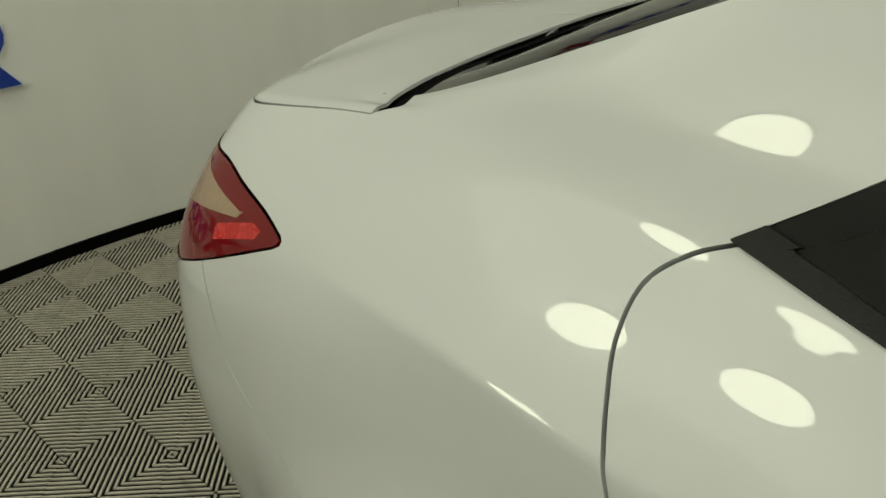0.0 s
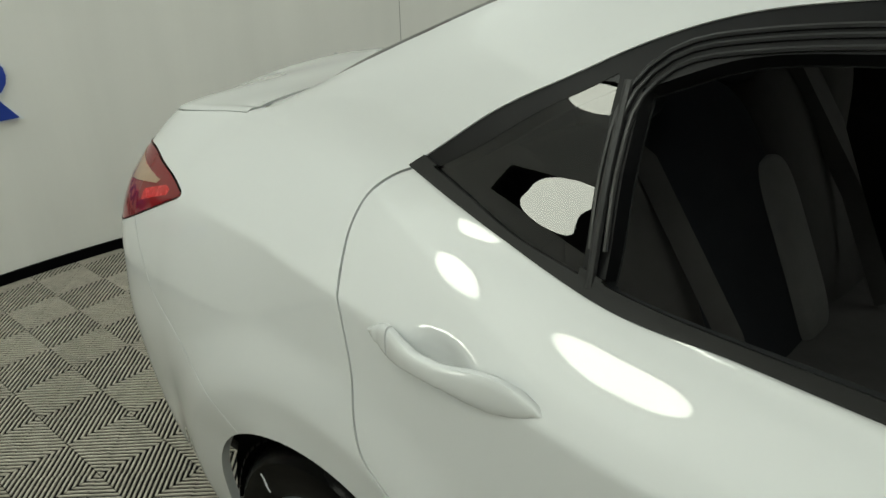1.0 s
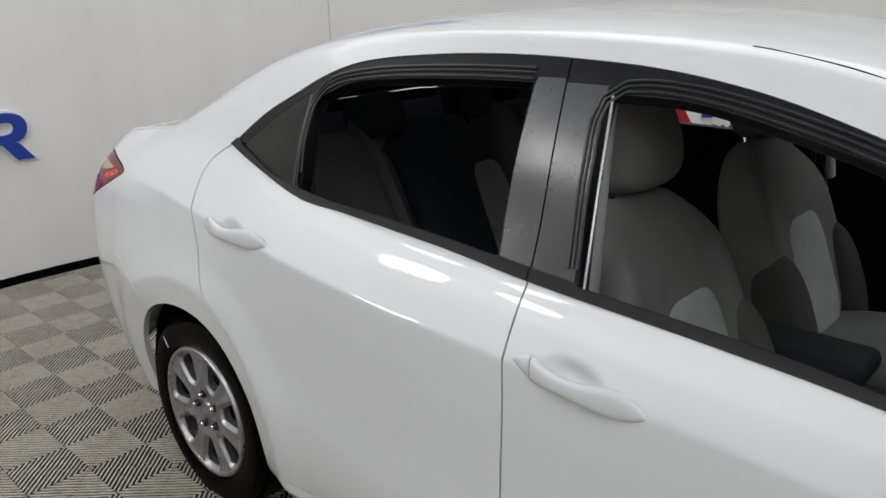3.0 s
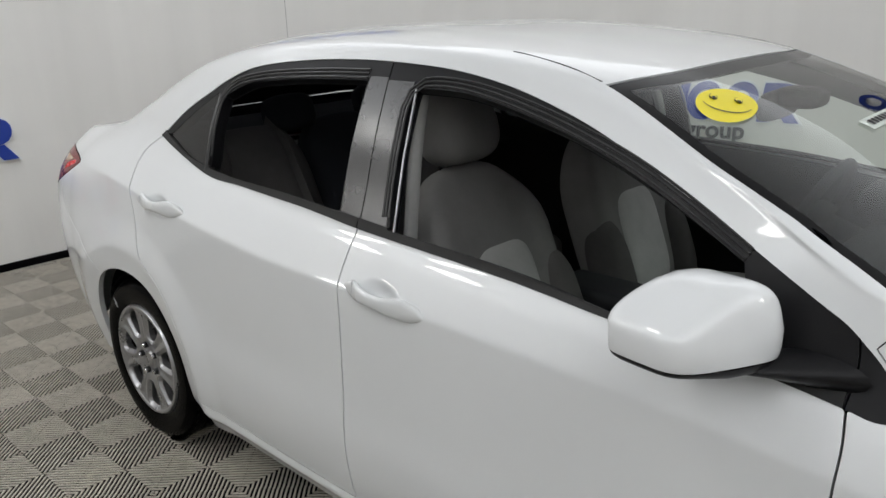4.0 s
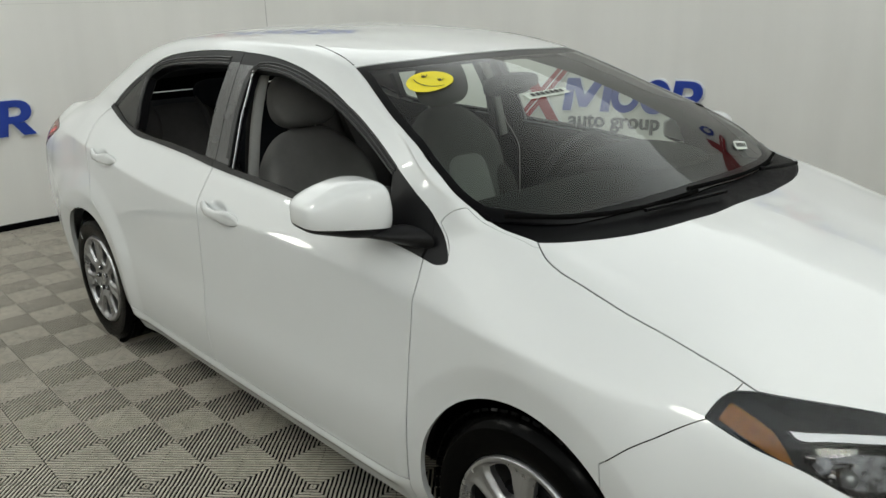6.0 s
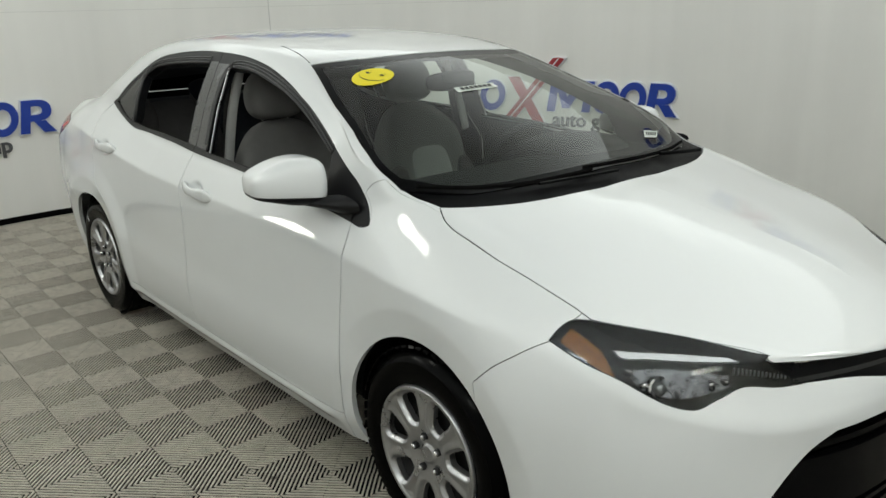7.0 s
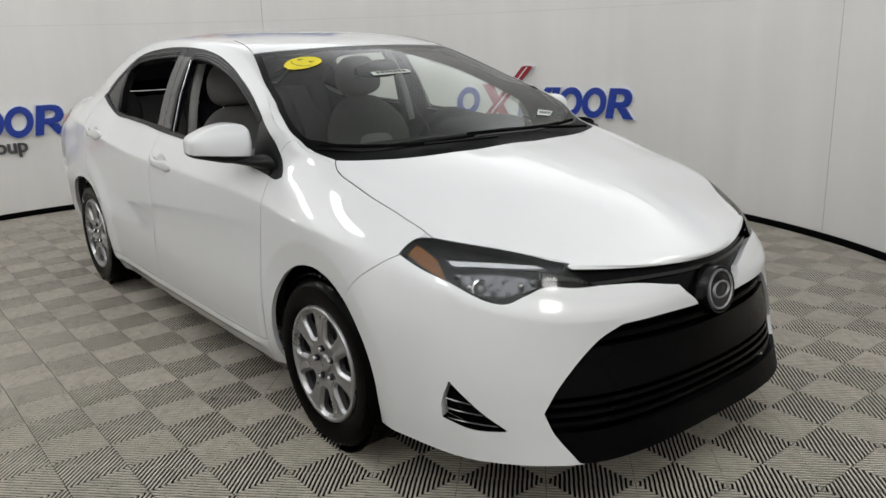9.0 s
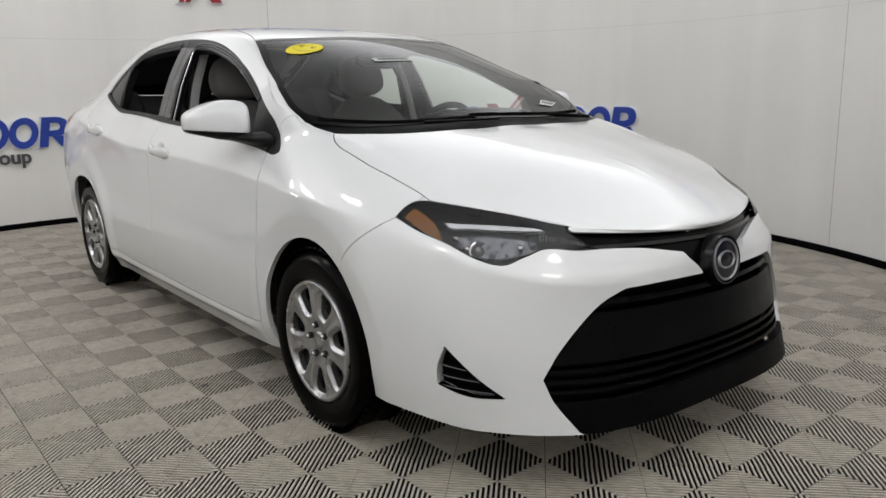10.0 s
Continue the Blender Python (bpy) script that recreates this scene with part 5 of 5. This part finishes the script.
part("radio", bm, GLOSS_BLACK, dash)
bm = bmesh.new()
box(bm, (0.75, 0.20, 0.26), pose(1.68, 0, 0.46), 0.04, 3)
part("console", bm, DASH, car)
bm = bmesh.new()
box(bm, (0.34, 0.17, 0.06), pose(1.42, 0, 0.66), 0.025, 3)
part("armrest", bm, DASH, car)

sw = empty("steering_wheel", Matrix.Translation((1.865, 0.375, 0.89)) @ Matrix.Rotation(math.radians(24), 4, "Y"))
sw.parent = car
bm = bmesh.new()
turned(bm, [(0.187 + 0.016 * math.cos(a), 0.016 * math.sin(a)) for a in np.linspace(0, 2 * math.pi, 11)[:-1]], 48, Matrix.Rotation(math.radians(90), 4, "Z"), True)
bmesh.ops.recalc_face_normals(bm, faces=bm.faces)
part("wheel_ring", bm, DASH, sw)
bm = bmesh.new()
blob(bm, (0.01, 0, 0), (0.035, 0.075, 0.06), 3)
part("airbag_cover", bm, DASH, sw)
for a in (0, math.pi, -math.pi / 2):
    bm = bmesh.new()
    box(bm, (0.014, 0.13, 0.035), Matrix.Rotation(a, 4, "X") @ Matrix.Translation((0.012, 0.12, 0)), 0.005)
    part("spoke", bm, DASH, sw)
bm = bmesh.new()
tube(bm, [(2.12, 0.375, 0.80), (1.88, 0.375, 0.885)], 0.04, 12)
part("steering_column", bm, DASH, car)

rear_view = empty("rear_view_mirror")
rear_view.parent = car
bm = bmesh.new()
blob(bm, (1.878, 0.0, 1.27), (0.018, 0.12, 0.036), 3.2)
part("mirror_shell", bm, MATT_BLACK, rear_view)
bm = bmesh.new()
blob(bm, (1.93, 0.0, 1.29), (0.06, 0.055, 0.026), 3.0, Matrix())
part("sensor_box", bm, MATT_BLACK, rear_view)


# stickers on the windshield
def decal(name, outline, mat, lift, parent):
    v, n = [], []
    for q in outline:
        a, b = shell.at(q, lift)
        v.append(a)
        n.append(b)
    c = np.mean(np.asarray(outline), axis=0)
    a, b = shell.at(c, lift)
    v.append(a)
    n.append(b)
    k = len(outline)
    return mesh_object(name, v, [(i, (i + 1) % k, k) for i in range(k)], mat, parent, "", n)


face = tagged(empty("smiley_sticker"), "round yellow sticker with a drawn smile on the windshield", "sticker")
c = shell.find((1.925, -.405, 1.32), where=SV[:, 0] > 1.5)


def turned_uv(du, dv, a=-0.92):
    return c + np.array((du * math.cos(a) - dv * math.sin(a), du * math.sin(a) + dv * math.cos(a)))


decal("disc", [turned_uv(0.058 * math.cos(a), 0.075 * math.sin(a), 0.0) for a in np.linspace(0, 2 * math.pi, 41)[:-1]], YELLOW, 0.002, face)
for dv in (-0.026, 0.026):
    decal("eye_mark", [turned_uv(-0.020 + 0.0125 * math.cos(a), dv + 0.0085 * math.sin(a)) for a in np.linspace(0, 2 * math.pi, 21)[:-1]], INK, 0.0035, face)
    decal("eye_white", [turned_uv(-0.020 + 0.0105 * math.cos(a), dv + 0.0068 * math.sin(a)) for a in np.linspace(0, 2 * math.pi, 21)[:-1]], YELLOW, 0.0045, face)
    decal("pupil", [turned_uv(-0.0135 + 0.0048 * math.cos(a), dv + 0.0045 * math.sin(a)) for a in np.linspace(0, 2 * math.pi, 15)[:-1]], INK, 0.0055, face)
arc = [(0.002 + 0.032 * math.cos(a), 0.050 * math.sin(a)) for a in np.linspace(-1.35, 1.35, 16)]
decal_pts = [turned_uv(u, v) for u, v in arc] + [turned_uv(u * 0.93 - 0.001, v * 0.98) for u, v in arc[::-1]]
pv, pn = zip(*[shell.at(q, 0.0035) for q in decal_pts])
k = len(arc)
mesh_object("mouth_mark", pv, [(i, i + 1, 2 * k - 2 - i, 2 * k - 1 - i) for i in range(k - 1)], INK, face, "", pn)


def paper(name, centre, half_u, half_v, bars, label, flip=False):
    th = tagged(empty(name), label, "sticker")
    q = shell.find((centre[0], -abs(centre[1]) - 1e-4, centre[2]), where=SV[:, 0] > 1.5)
    sgn = -1 if flip else 1

    def quad(nm, u0, u1, v0, v1, mat, lift):
        vs, ns = [], []
        for u, v in ((u0, v0), (u1, v0), (u1, v1), (u0, v1)):
            a, b = shell.at(q + np.array((u, v)), lift)
            vs.append((a[0], sgn * a[1], a[2]))
            ns.append((b[0], sgn * b[1], b[2]))
        mesh_object(nm, vs, [(0, 1, 2, 3)] if not flip else [(3, 2, 1, 0)], mat, th, "", ns)

    quad("sheet", -half_u, half_u, -half_v, half_v, PAPER, 0.002)
    for i in range(bars):
        v = -half_v * 0.8 + 1.6 * half_v * (i + 0.5) / bars
        quad("bar", -half_u * 0.48, half_u * 0.48, v - half_v * 0.28 / bars * 2, v + half_v * 0.28 / bars * 2, INK, 0.0035)


paper("stock_label", (2.135, -.10, 1.265), 0.018, 0.078, 7, "white paper strip with dark bars on the windshield")
paper("small_label", (2.497, .447, 1.04), 0.016, 0.038, 5, "small white label at the windshield's foot", True)

# ---------------------------------------------------------------- the round room
CENTRE = (1.23, -0.455)


def wall_radius(a):
    """The wall is round, and a little wider on the side where the car drives in."""
    d = (a + math.radians(30) + math.pi) % (2 * math.pi) - math.pi
    return 3.81 + 0.75 * float(1 - smooth_step(math.radians(15), math.radians(75), abs(d)))


def on_wall(a, z=0.0, off=0.0):
    r = wall_radius(a) - off
    return Vector((CENTRE[0] + r * math.cos(a), CENTRE[1] + r * math.sin(a), z))


WALL_TOP, LAMP_Z = 3.2, 2.6


def round_strip(name, z0, z1, off0, off1, mat, label, category):
    bm = bmesh.new()
    n = 240
    rows = []
    for k in range(n):
        a = 2 * math.pi * k / n
        rows.append([bm.verts.new(on_wall(a, z, o)) for z, o in ((z0, off0), (z0, off1), (z1, off1), (z1, off0))])
    for k in range(n):
        p, q = rows[k], rows[(k + 1) % n]
        for i in range(4):
            j = (i + 1) % 4
            bm.faces.new((p[i], q[i], q[j], p[j]))
    bmesh.ops.recalc_face_normals(bm, faces=bm.faces)
    return tagged(part(name, bm, mat, None), label, category, kind="structure")


round_strip("wall_round", 0.0, WALL_TOP, -0.12, 0.0, WALL, "off-white painted round wall with faint panel joints", "wall")
round_strip("baseboard", 0.0, 0.047, 0.0, 0.012, MATT_BLACK, "black rubber baseboard at the wall's foot", "baseboard")

bm = bmesh.new()
bmesh.ops.create_circle(bm, cap_ends=True, segments=128, radius=5.2, matrix=pose(*CENTRE, -0.0042))
underlay = tagged(part("floor", bm, UNDER, None), "floor of grey ribbed interlocking plastic tiles", "floor", kind="structure")
bm = bmesh.new()
bmesh.ops.create_circle(bm, cap_ends=True, segments=128, radius=5.2, matrix=pose(0, 0, 0, 180))
ceiling = tagged(part("ceiling", bm, CEILING, None), "unseen white ceiling with an added glow, brighter towards its rim", "ceiling", kind="structure")
ceiling.location = (*CENTRE, WALL_TOP)

# ribbed tiles, laid slantwise: ribs run square to each tile's four edges
SQ = 0.203
ROOT = (0.54, -1.04)


def tile_verts(cx, cy, verts, faces):
    edge = SQ * math.sqrt(2)
    half, n = edge / 2 - 0.0009, 19
    pitch = edge / n
    for quarter in range(4):
        a = math.radians(45 + 90 * quarter)
        ca, sa = math.cos(a), math.sin(a)

        def at(s, d, z):
            # s along the edge, d from the tile's middle towards the edge
            verts.append((cx + d * ca - s * sa, cy + d * sa + s * ca, z))
            return len(verts) - 1

        for k in range(n):
            s0, s1 = -half + pitch * (k + 0.30), -half + pitch * (k + 0.70)
            d0, d1 = abs(s0) + 0.002, abs(s1) + 0.002
            top = [at(s0, d0, 0), at(s0, half, 0), at(s1, half, 0), at(s1, d1, 0)]
            low = [at(s0, d0, -0.018), at(s0, half, -0.018), at(s1, half, -0.018), at(s1, d1, -0.018)]
            faces.append(tuple(top[::-1]))
            for i in range(4):
                j = (i + 1) % 4
                faces.append((top[i], top[j], low[j], low[i]))


verts, faces = [], []
tile_verts(0, 0, verts, faces)
tile = bpy.data.meshes.new("tile")
tile.from_pydata(verts, [], faces)
tile.materials.append(TILE)
near, rest = [], ([], [])
for i in range(-26, 30):
    for j in range(-26, 30):
        if (i + j) % 2:
            continue
        x, y = ROOT[0] + SQ * i, ROOT[1] + SQ * j
        r = math.hypot(x - CENTRE[0], y - CENTRE[1])
        if r > wall_radius(math.atan2(y - CENTRE[1], x - CENTRE[0])) + 0.25:
            continue
        if y < -0.55 and -2.6 < x < 3.9 and y > -3.0 or (x > 3.2 and -2.0 < y < 2.2):
            near.append((x, y))
        else:
            tile_verts(x, y, *rest)
for x, y in near[:300]:
    t = new("tile", tile)
    t.location = (x, y, 0)
    t.parent = underlay
for x, y in near[300:]:
    tile_verts(x, y, *rest)
tagged(mesh_object("tile_field", *rest, TILE, underlay, "", None, False), kind="stuff")


# signs on the wall: plain blue and red shapes with grey bars below, five times round the room
def bent(bm, a0, lift, z0):
    """Bends a flat sign (x along the wall to the right, z up, y out) onto the round wall."""
    for v in bm.verts:
        a = a0 - v.co.x / 3.81
        p = on_wall(a, z0 + v.co.z, lift - v.co.y)
        v.co = p


def oval(cx, cz, rx, rz, n=36, slant=0.12):
    return [(cx + rx * math.cos(t) + slant * rz * math.sin(t), cz + rz * math.sin(t)) for t in [2 * math.pi * k / n for k in range(n)]]


def sloped(x0, x1, z0, z1, slant=0.16):
    return [(x0 + slant * z0, z0), (x1 + slant * z0, z0), (x1 + slant * z1, z1), (x0 + slant * z1, z1)]


def dense(o, n=6):
    out = []
    for p, q in zip(o, o[1:] + o[:1]):
        out += [(p[0] + (q[0] - p[0]) * k / n, p[1] + (q[1] - p[1]) * k / n) for k in range(n)]
    return out


SIGN_H = 0.30


def grown(o, g):
    """An outline pushed outwards by g."""
    n = len(o)
    area = sum(o[i][0] * o[(i + 1) % n][1] - o[(i + 1) % n][0] * o[i][1] for i in range(n))
    s = 1 if area > 0 else -1
    out = []
    for i in range(n):
        a, b, c = o[i - 1], o[i], o[(i + 1) % n]
        n1 = Vector((b[1] - a[1], a[0] - b[0])).normalized() * s
        n2 = Vector((c[1] - b[1], b[0] - c[0])).normalized() * s
        m = n1 + n2
        m = m / max(0.35, m.dot(n1))
        out.append((b[0] + m.x * g, b[1] + m.y * g))
    return out


def wall_sign(a_right, z):
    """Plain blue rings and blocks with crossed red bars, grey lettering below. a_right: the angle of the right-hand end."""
    sign = tagged(empty("wall_sign"), "raised wall sign of blue and red shapes above grey lettering", "sign", "signs round the wall")
    h = 0.255
    rings = [(-1.612, 0.112), (-0.607, 0.116), (-0.374, 0.116)]
    for cx, rx in rings:
        o, q = oval(cx, h / 2, rx, h / 2 + .003), oval(cx, h / 2, rx * .54, h * .29)
        for nm, mat, y, g in (("blue_ring", BLUE, .030, 0.0), ("white_edge", SIGN_WHITE, .018, .010)):
            bm = bmesh.new()
            slab(bm, grown(o, g), y, hole=grown(q, -g))
            bent(bm, a_right, 0.0, z)
            bmesh.ops.recalc_face_normals(bm, faces=bm.faces)
            part(nm, bm, mat, sign)
    # a rounded ring with a straight back
    bow = [(-.2476, .0895), (-.12, .0895), (-.075, .096), (-.040, .112), (-.018, .140), (-.010, .170), (-.014, .205), (-.034, .233), (-.064, .249), (-.10, h), (-.221, h)]
    eye = [(-.168, .1395), (-.13, .1395), (-.105, .142), (-.090, .149), (-.082, .160), (-.079, .172), (-.080, .184), (-.088, .196), (-.100, .203), (-.12, .206), (-.158, .206)]
    for nm, mat, y, g in (("blue_ring", BLUE, .030, 0.0), ("white_edge", SIGN_WHITE, .018, .010)):
        bm = bmesh.new()
        slab(bm, dense(grown(bow, g), 3), y, hole=dense(grown(eye, -g), 3))
        bent(bm, a_right, 0.0, z)
        bmesh.ops.recalc_face_normals(bm, faces=bm.faces)
        part(nm, bm, mat, sign)
    solid = [
        ("blue_block", BLUE, sloped(-1.125, -1.055, 0, h)), ("blue_block", BLUE, sloped(-.815, -.745, 0, h)),
        ("blue_block", BLUE, [(-1.05, h), (-.985, .03), (-.925, .03), (-.772, h), (-.845, h), (-.945, .12), (-.985, h)]),
        ("blue_block", BLUE, sloped(-.262, -.192, 0, .090)), ("blue_block", BLUE, [(-.150, .089), (-.085, 0), (.004, 0), (-.066, .092)]),
        ("red_bar", RED, [(-1.535, -.10), (-1.435, -.10), (-.975, .435), (-1.03, .445), (-1.075, .44)]),
        ("red_bar", RED, [(-1.47, .285), (-1.37, .285), (-1.145, -.105), (-1.235, -.105)]),
    ]
    for name, mat, o in solid:
        red = name == "red_bar"
        for nm, m, g, y in ((name, mat, 0.0, 0.036 if red else 0.030), ("white_edge", SIGN_WHITE, 0.010, 0.022 if red else 0.018)):
            bm = bmesh.new()
            slab(bm, dense(grown(o, g)), y)
            bent(bm, a_right, 0.0, z)
            part(nm, bm, m, sign)
    bm = bmesh.new()
    slab(bm, dense([(-1.49, -.098), (-1.478, -.098), (-1.018, .437), (-1.03, .437)]), 0.038)
    bent(bm, a_right, 0.0, z)
    part("white_stripe", bm, SIGN_WHITE, sign)
    if z > 1.5:
        return
    text = bpy.data.curves.new("lettering", "FONT")
    text.body, text.size, text.offset, text.extrude = "auto group", 0.165, 0.0035, 0.008
    ob = bpy.data.objects.new("lettering", text)
    me = bpy.data.meshes.new_from_object(ob)
    bpy.data.objects.remove(ob)
    bm = bmesh.new()
    bm.from_mesh(me)
    wide = max(v.co.x for v in bm.verts)
    for v in bm.verts:
        v.co = Vector((-1.075 + v.co.x * 0.74 / wide, -0.012 - v.co.z, -0.125 + v.co.y))
    bent(bm, a_right, 0.0, z)
    bmesh.ops.recalc_face_normals(bm, faces=bm.faces)
    part("lettering", bm, SIGN_GREY, sign, "dark grey lettering")


# two rows, the upper one set between the signs of the lower
for a in (97.0, 178.0, 16.6):
    wall_sign(math.radians(a), 0.687)
for a in (139.5, 300.5, 59.0):
    wall_sign(math.radians(a), 2.035)

# joints between the wall's panels
for a, w in ((70.2, .0018), (150.6, .0018), (231.0, .0018), (-10.2, .002)):
    bm = bmesh.new()
    p, q = on_wall(math.radians(a), 0.06, 0.0006), on_wall(math.radians(a), WALL_TOP - .01, 0.0006)
    t = Vector((-math.sin(math.radians(a)), math.cos(math.radians(a)), 0)) * w
    bm.faces.new([bm.verts.new(v) for v in (p - t, p + t, q + t, q - t)])
    tagged(part("trim", bm, JOINT_DARK, None), "thin dark joint between wall panels", "wall joint", kind="structure")

round_strip("trim", 1.600, 1.603, 0.0, 0.0012, WALL_JOINT, "thin pale joint running round the wall", "wall joint")

# lamps: round lights spread under the ceiling; last one added to brighten front floor
for x, y in ((-1.0, -2.2), (-.2, -2.3), (1.15, -1.8), (5.3, -1.1), (3.7, -2.7), (4.7, 1.0)):
    lamp = tagged(empty("ceiling_light", Matrix.Translation((x, y, LAMP_Z))), "unseen round white light on a thin stem under the ceiling", "ceiling light", "lights under the ceiling")
    bm = bmesh.new()
    turned(bm, [(0.0, -0.004), (0.185, -0.004), (0.20, 0.0)], 32, pose(0, 0, 0, 90))
    part("diffuser", bm, LAMP_GLOW, lamp)
    bm = bmesh.new()
    turned(bm, [(0.202, -0.002), (0.208, 0.02), (0.17, 0.06), (0.03, 0.075), (0.0, 0.075)], 32, pose(0, 0, 0, 90))
    part("housing", bm, MATT_BLACK, lamp)
    bm = bmesh.new()
    tube(bm, [(0, 0, 0.07), (0, 0, WALL_TOP - LAMP_Z)], 0.012)
    part("stem", bm, MATT_BLACK, lamp)

# dark sheet standing in for a dark opening, and a round studio light before it
bm = bmesh.new()
rows = []
for k in range(25):
    a = math.radians(221 + 42 * k / 24)
    rows.append([bm.verts.new(on_wall(a, z, o)) for z, o in ((0.07, 0.012), (1.9, 0.012), (1.9, 0.002), (0.07, 0.002))])
for p, q in zip(rows, rows[1:]):
    for i in range(4):
        j = (i + 1) % 4
        bm.faces.new((p[i], q[i], q[j], p[j]))
bmesh.ops.recalc_face_normals(bm, faces=bm.faces)
tagged(part("curtain", bm, DEEP_BLACK, None), "dark flat sheet standing in for a dark opening in the wall", "curtain")


def studio_light(x, y, z, face):
    light = tagged(empty("studio_light", Matrix.Translation((x, y, 0))), "round white studio light on a black stand", "studio light")
    turn = Matrix.Translation((0, 0, z)) @ Vector((face[0] - x, face[1] - y, face[2] - z)).to_track_quat("-Y", "Z").to_matrix().to_4x4()
    bm = bmesh.new()
    turned(bm, [(0.0, -0.006), (0.19, -0.006), (0.205, 0.0)], 32, turn)
    part("diffuser", bm, LAMP_GLOW, light)
    bm = bmesh.new()
    turned(bm, [(0.207, -0.003), (0.213, 0.03), (0.15, 0.09), (0.03, 0.11), (0.0, 0.11)], 32, turn)
    part("housing", bm, MATT_BLACK, light)
    bm = bmesh.new()
    tube(bm, [(0, -0.10, 0.30), (0, -0.10, z - 0.05)], 0.014)
    part("pole", bm, MATT_BLACK, light)
    for k in range(3):
        a = 2 * math.pi * k / 3
        bm = bmesh.new()
        tube(bm, [(0, -0.10, 0.42), (0.32 * math.cos(a), -0.10 + 0.32 * math.sin(a), 0.012)], 0.010)
        part("leg", bm, MATT_BLACK, light)


studio_light(-1.2, -3.1, 1.66, (1.0, -0.8, 0.9))
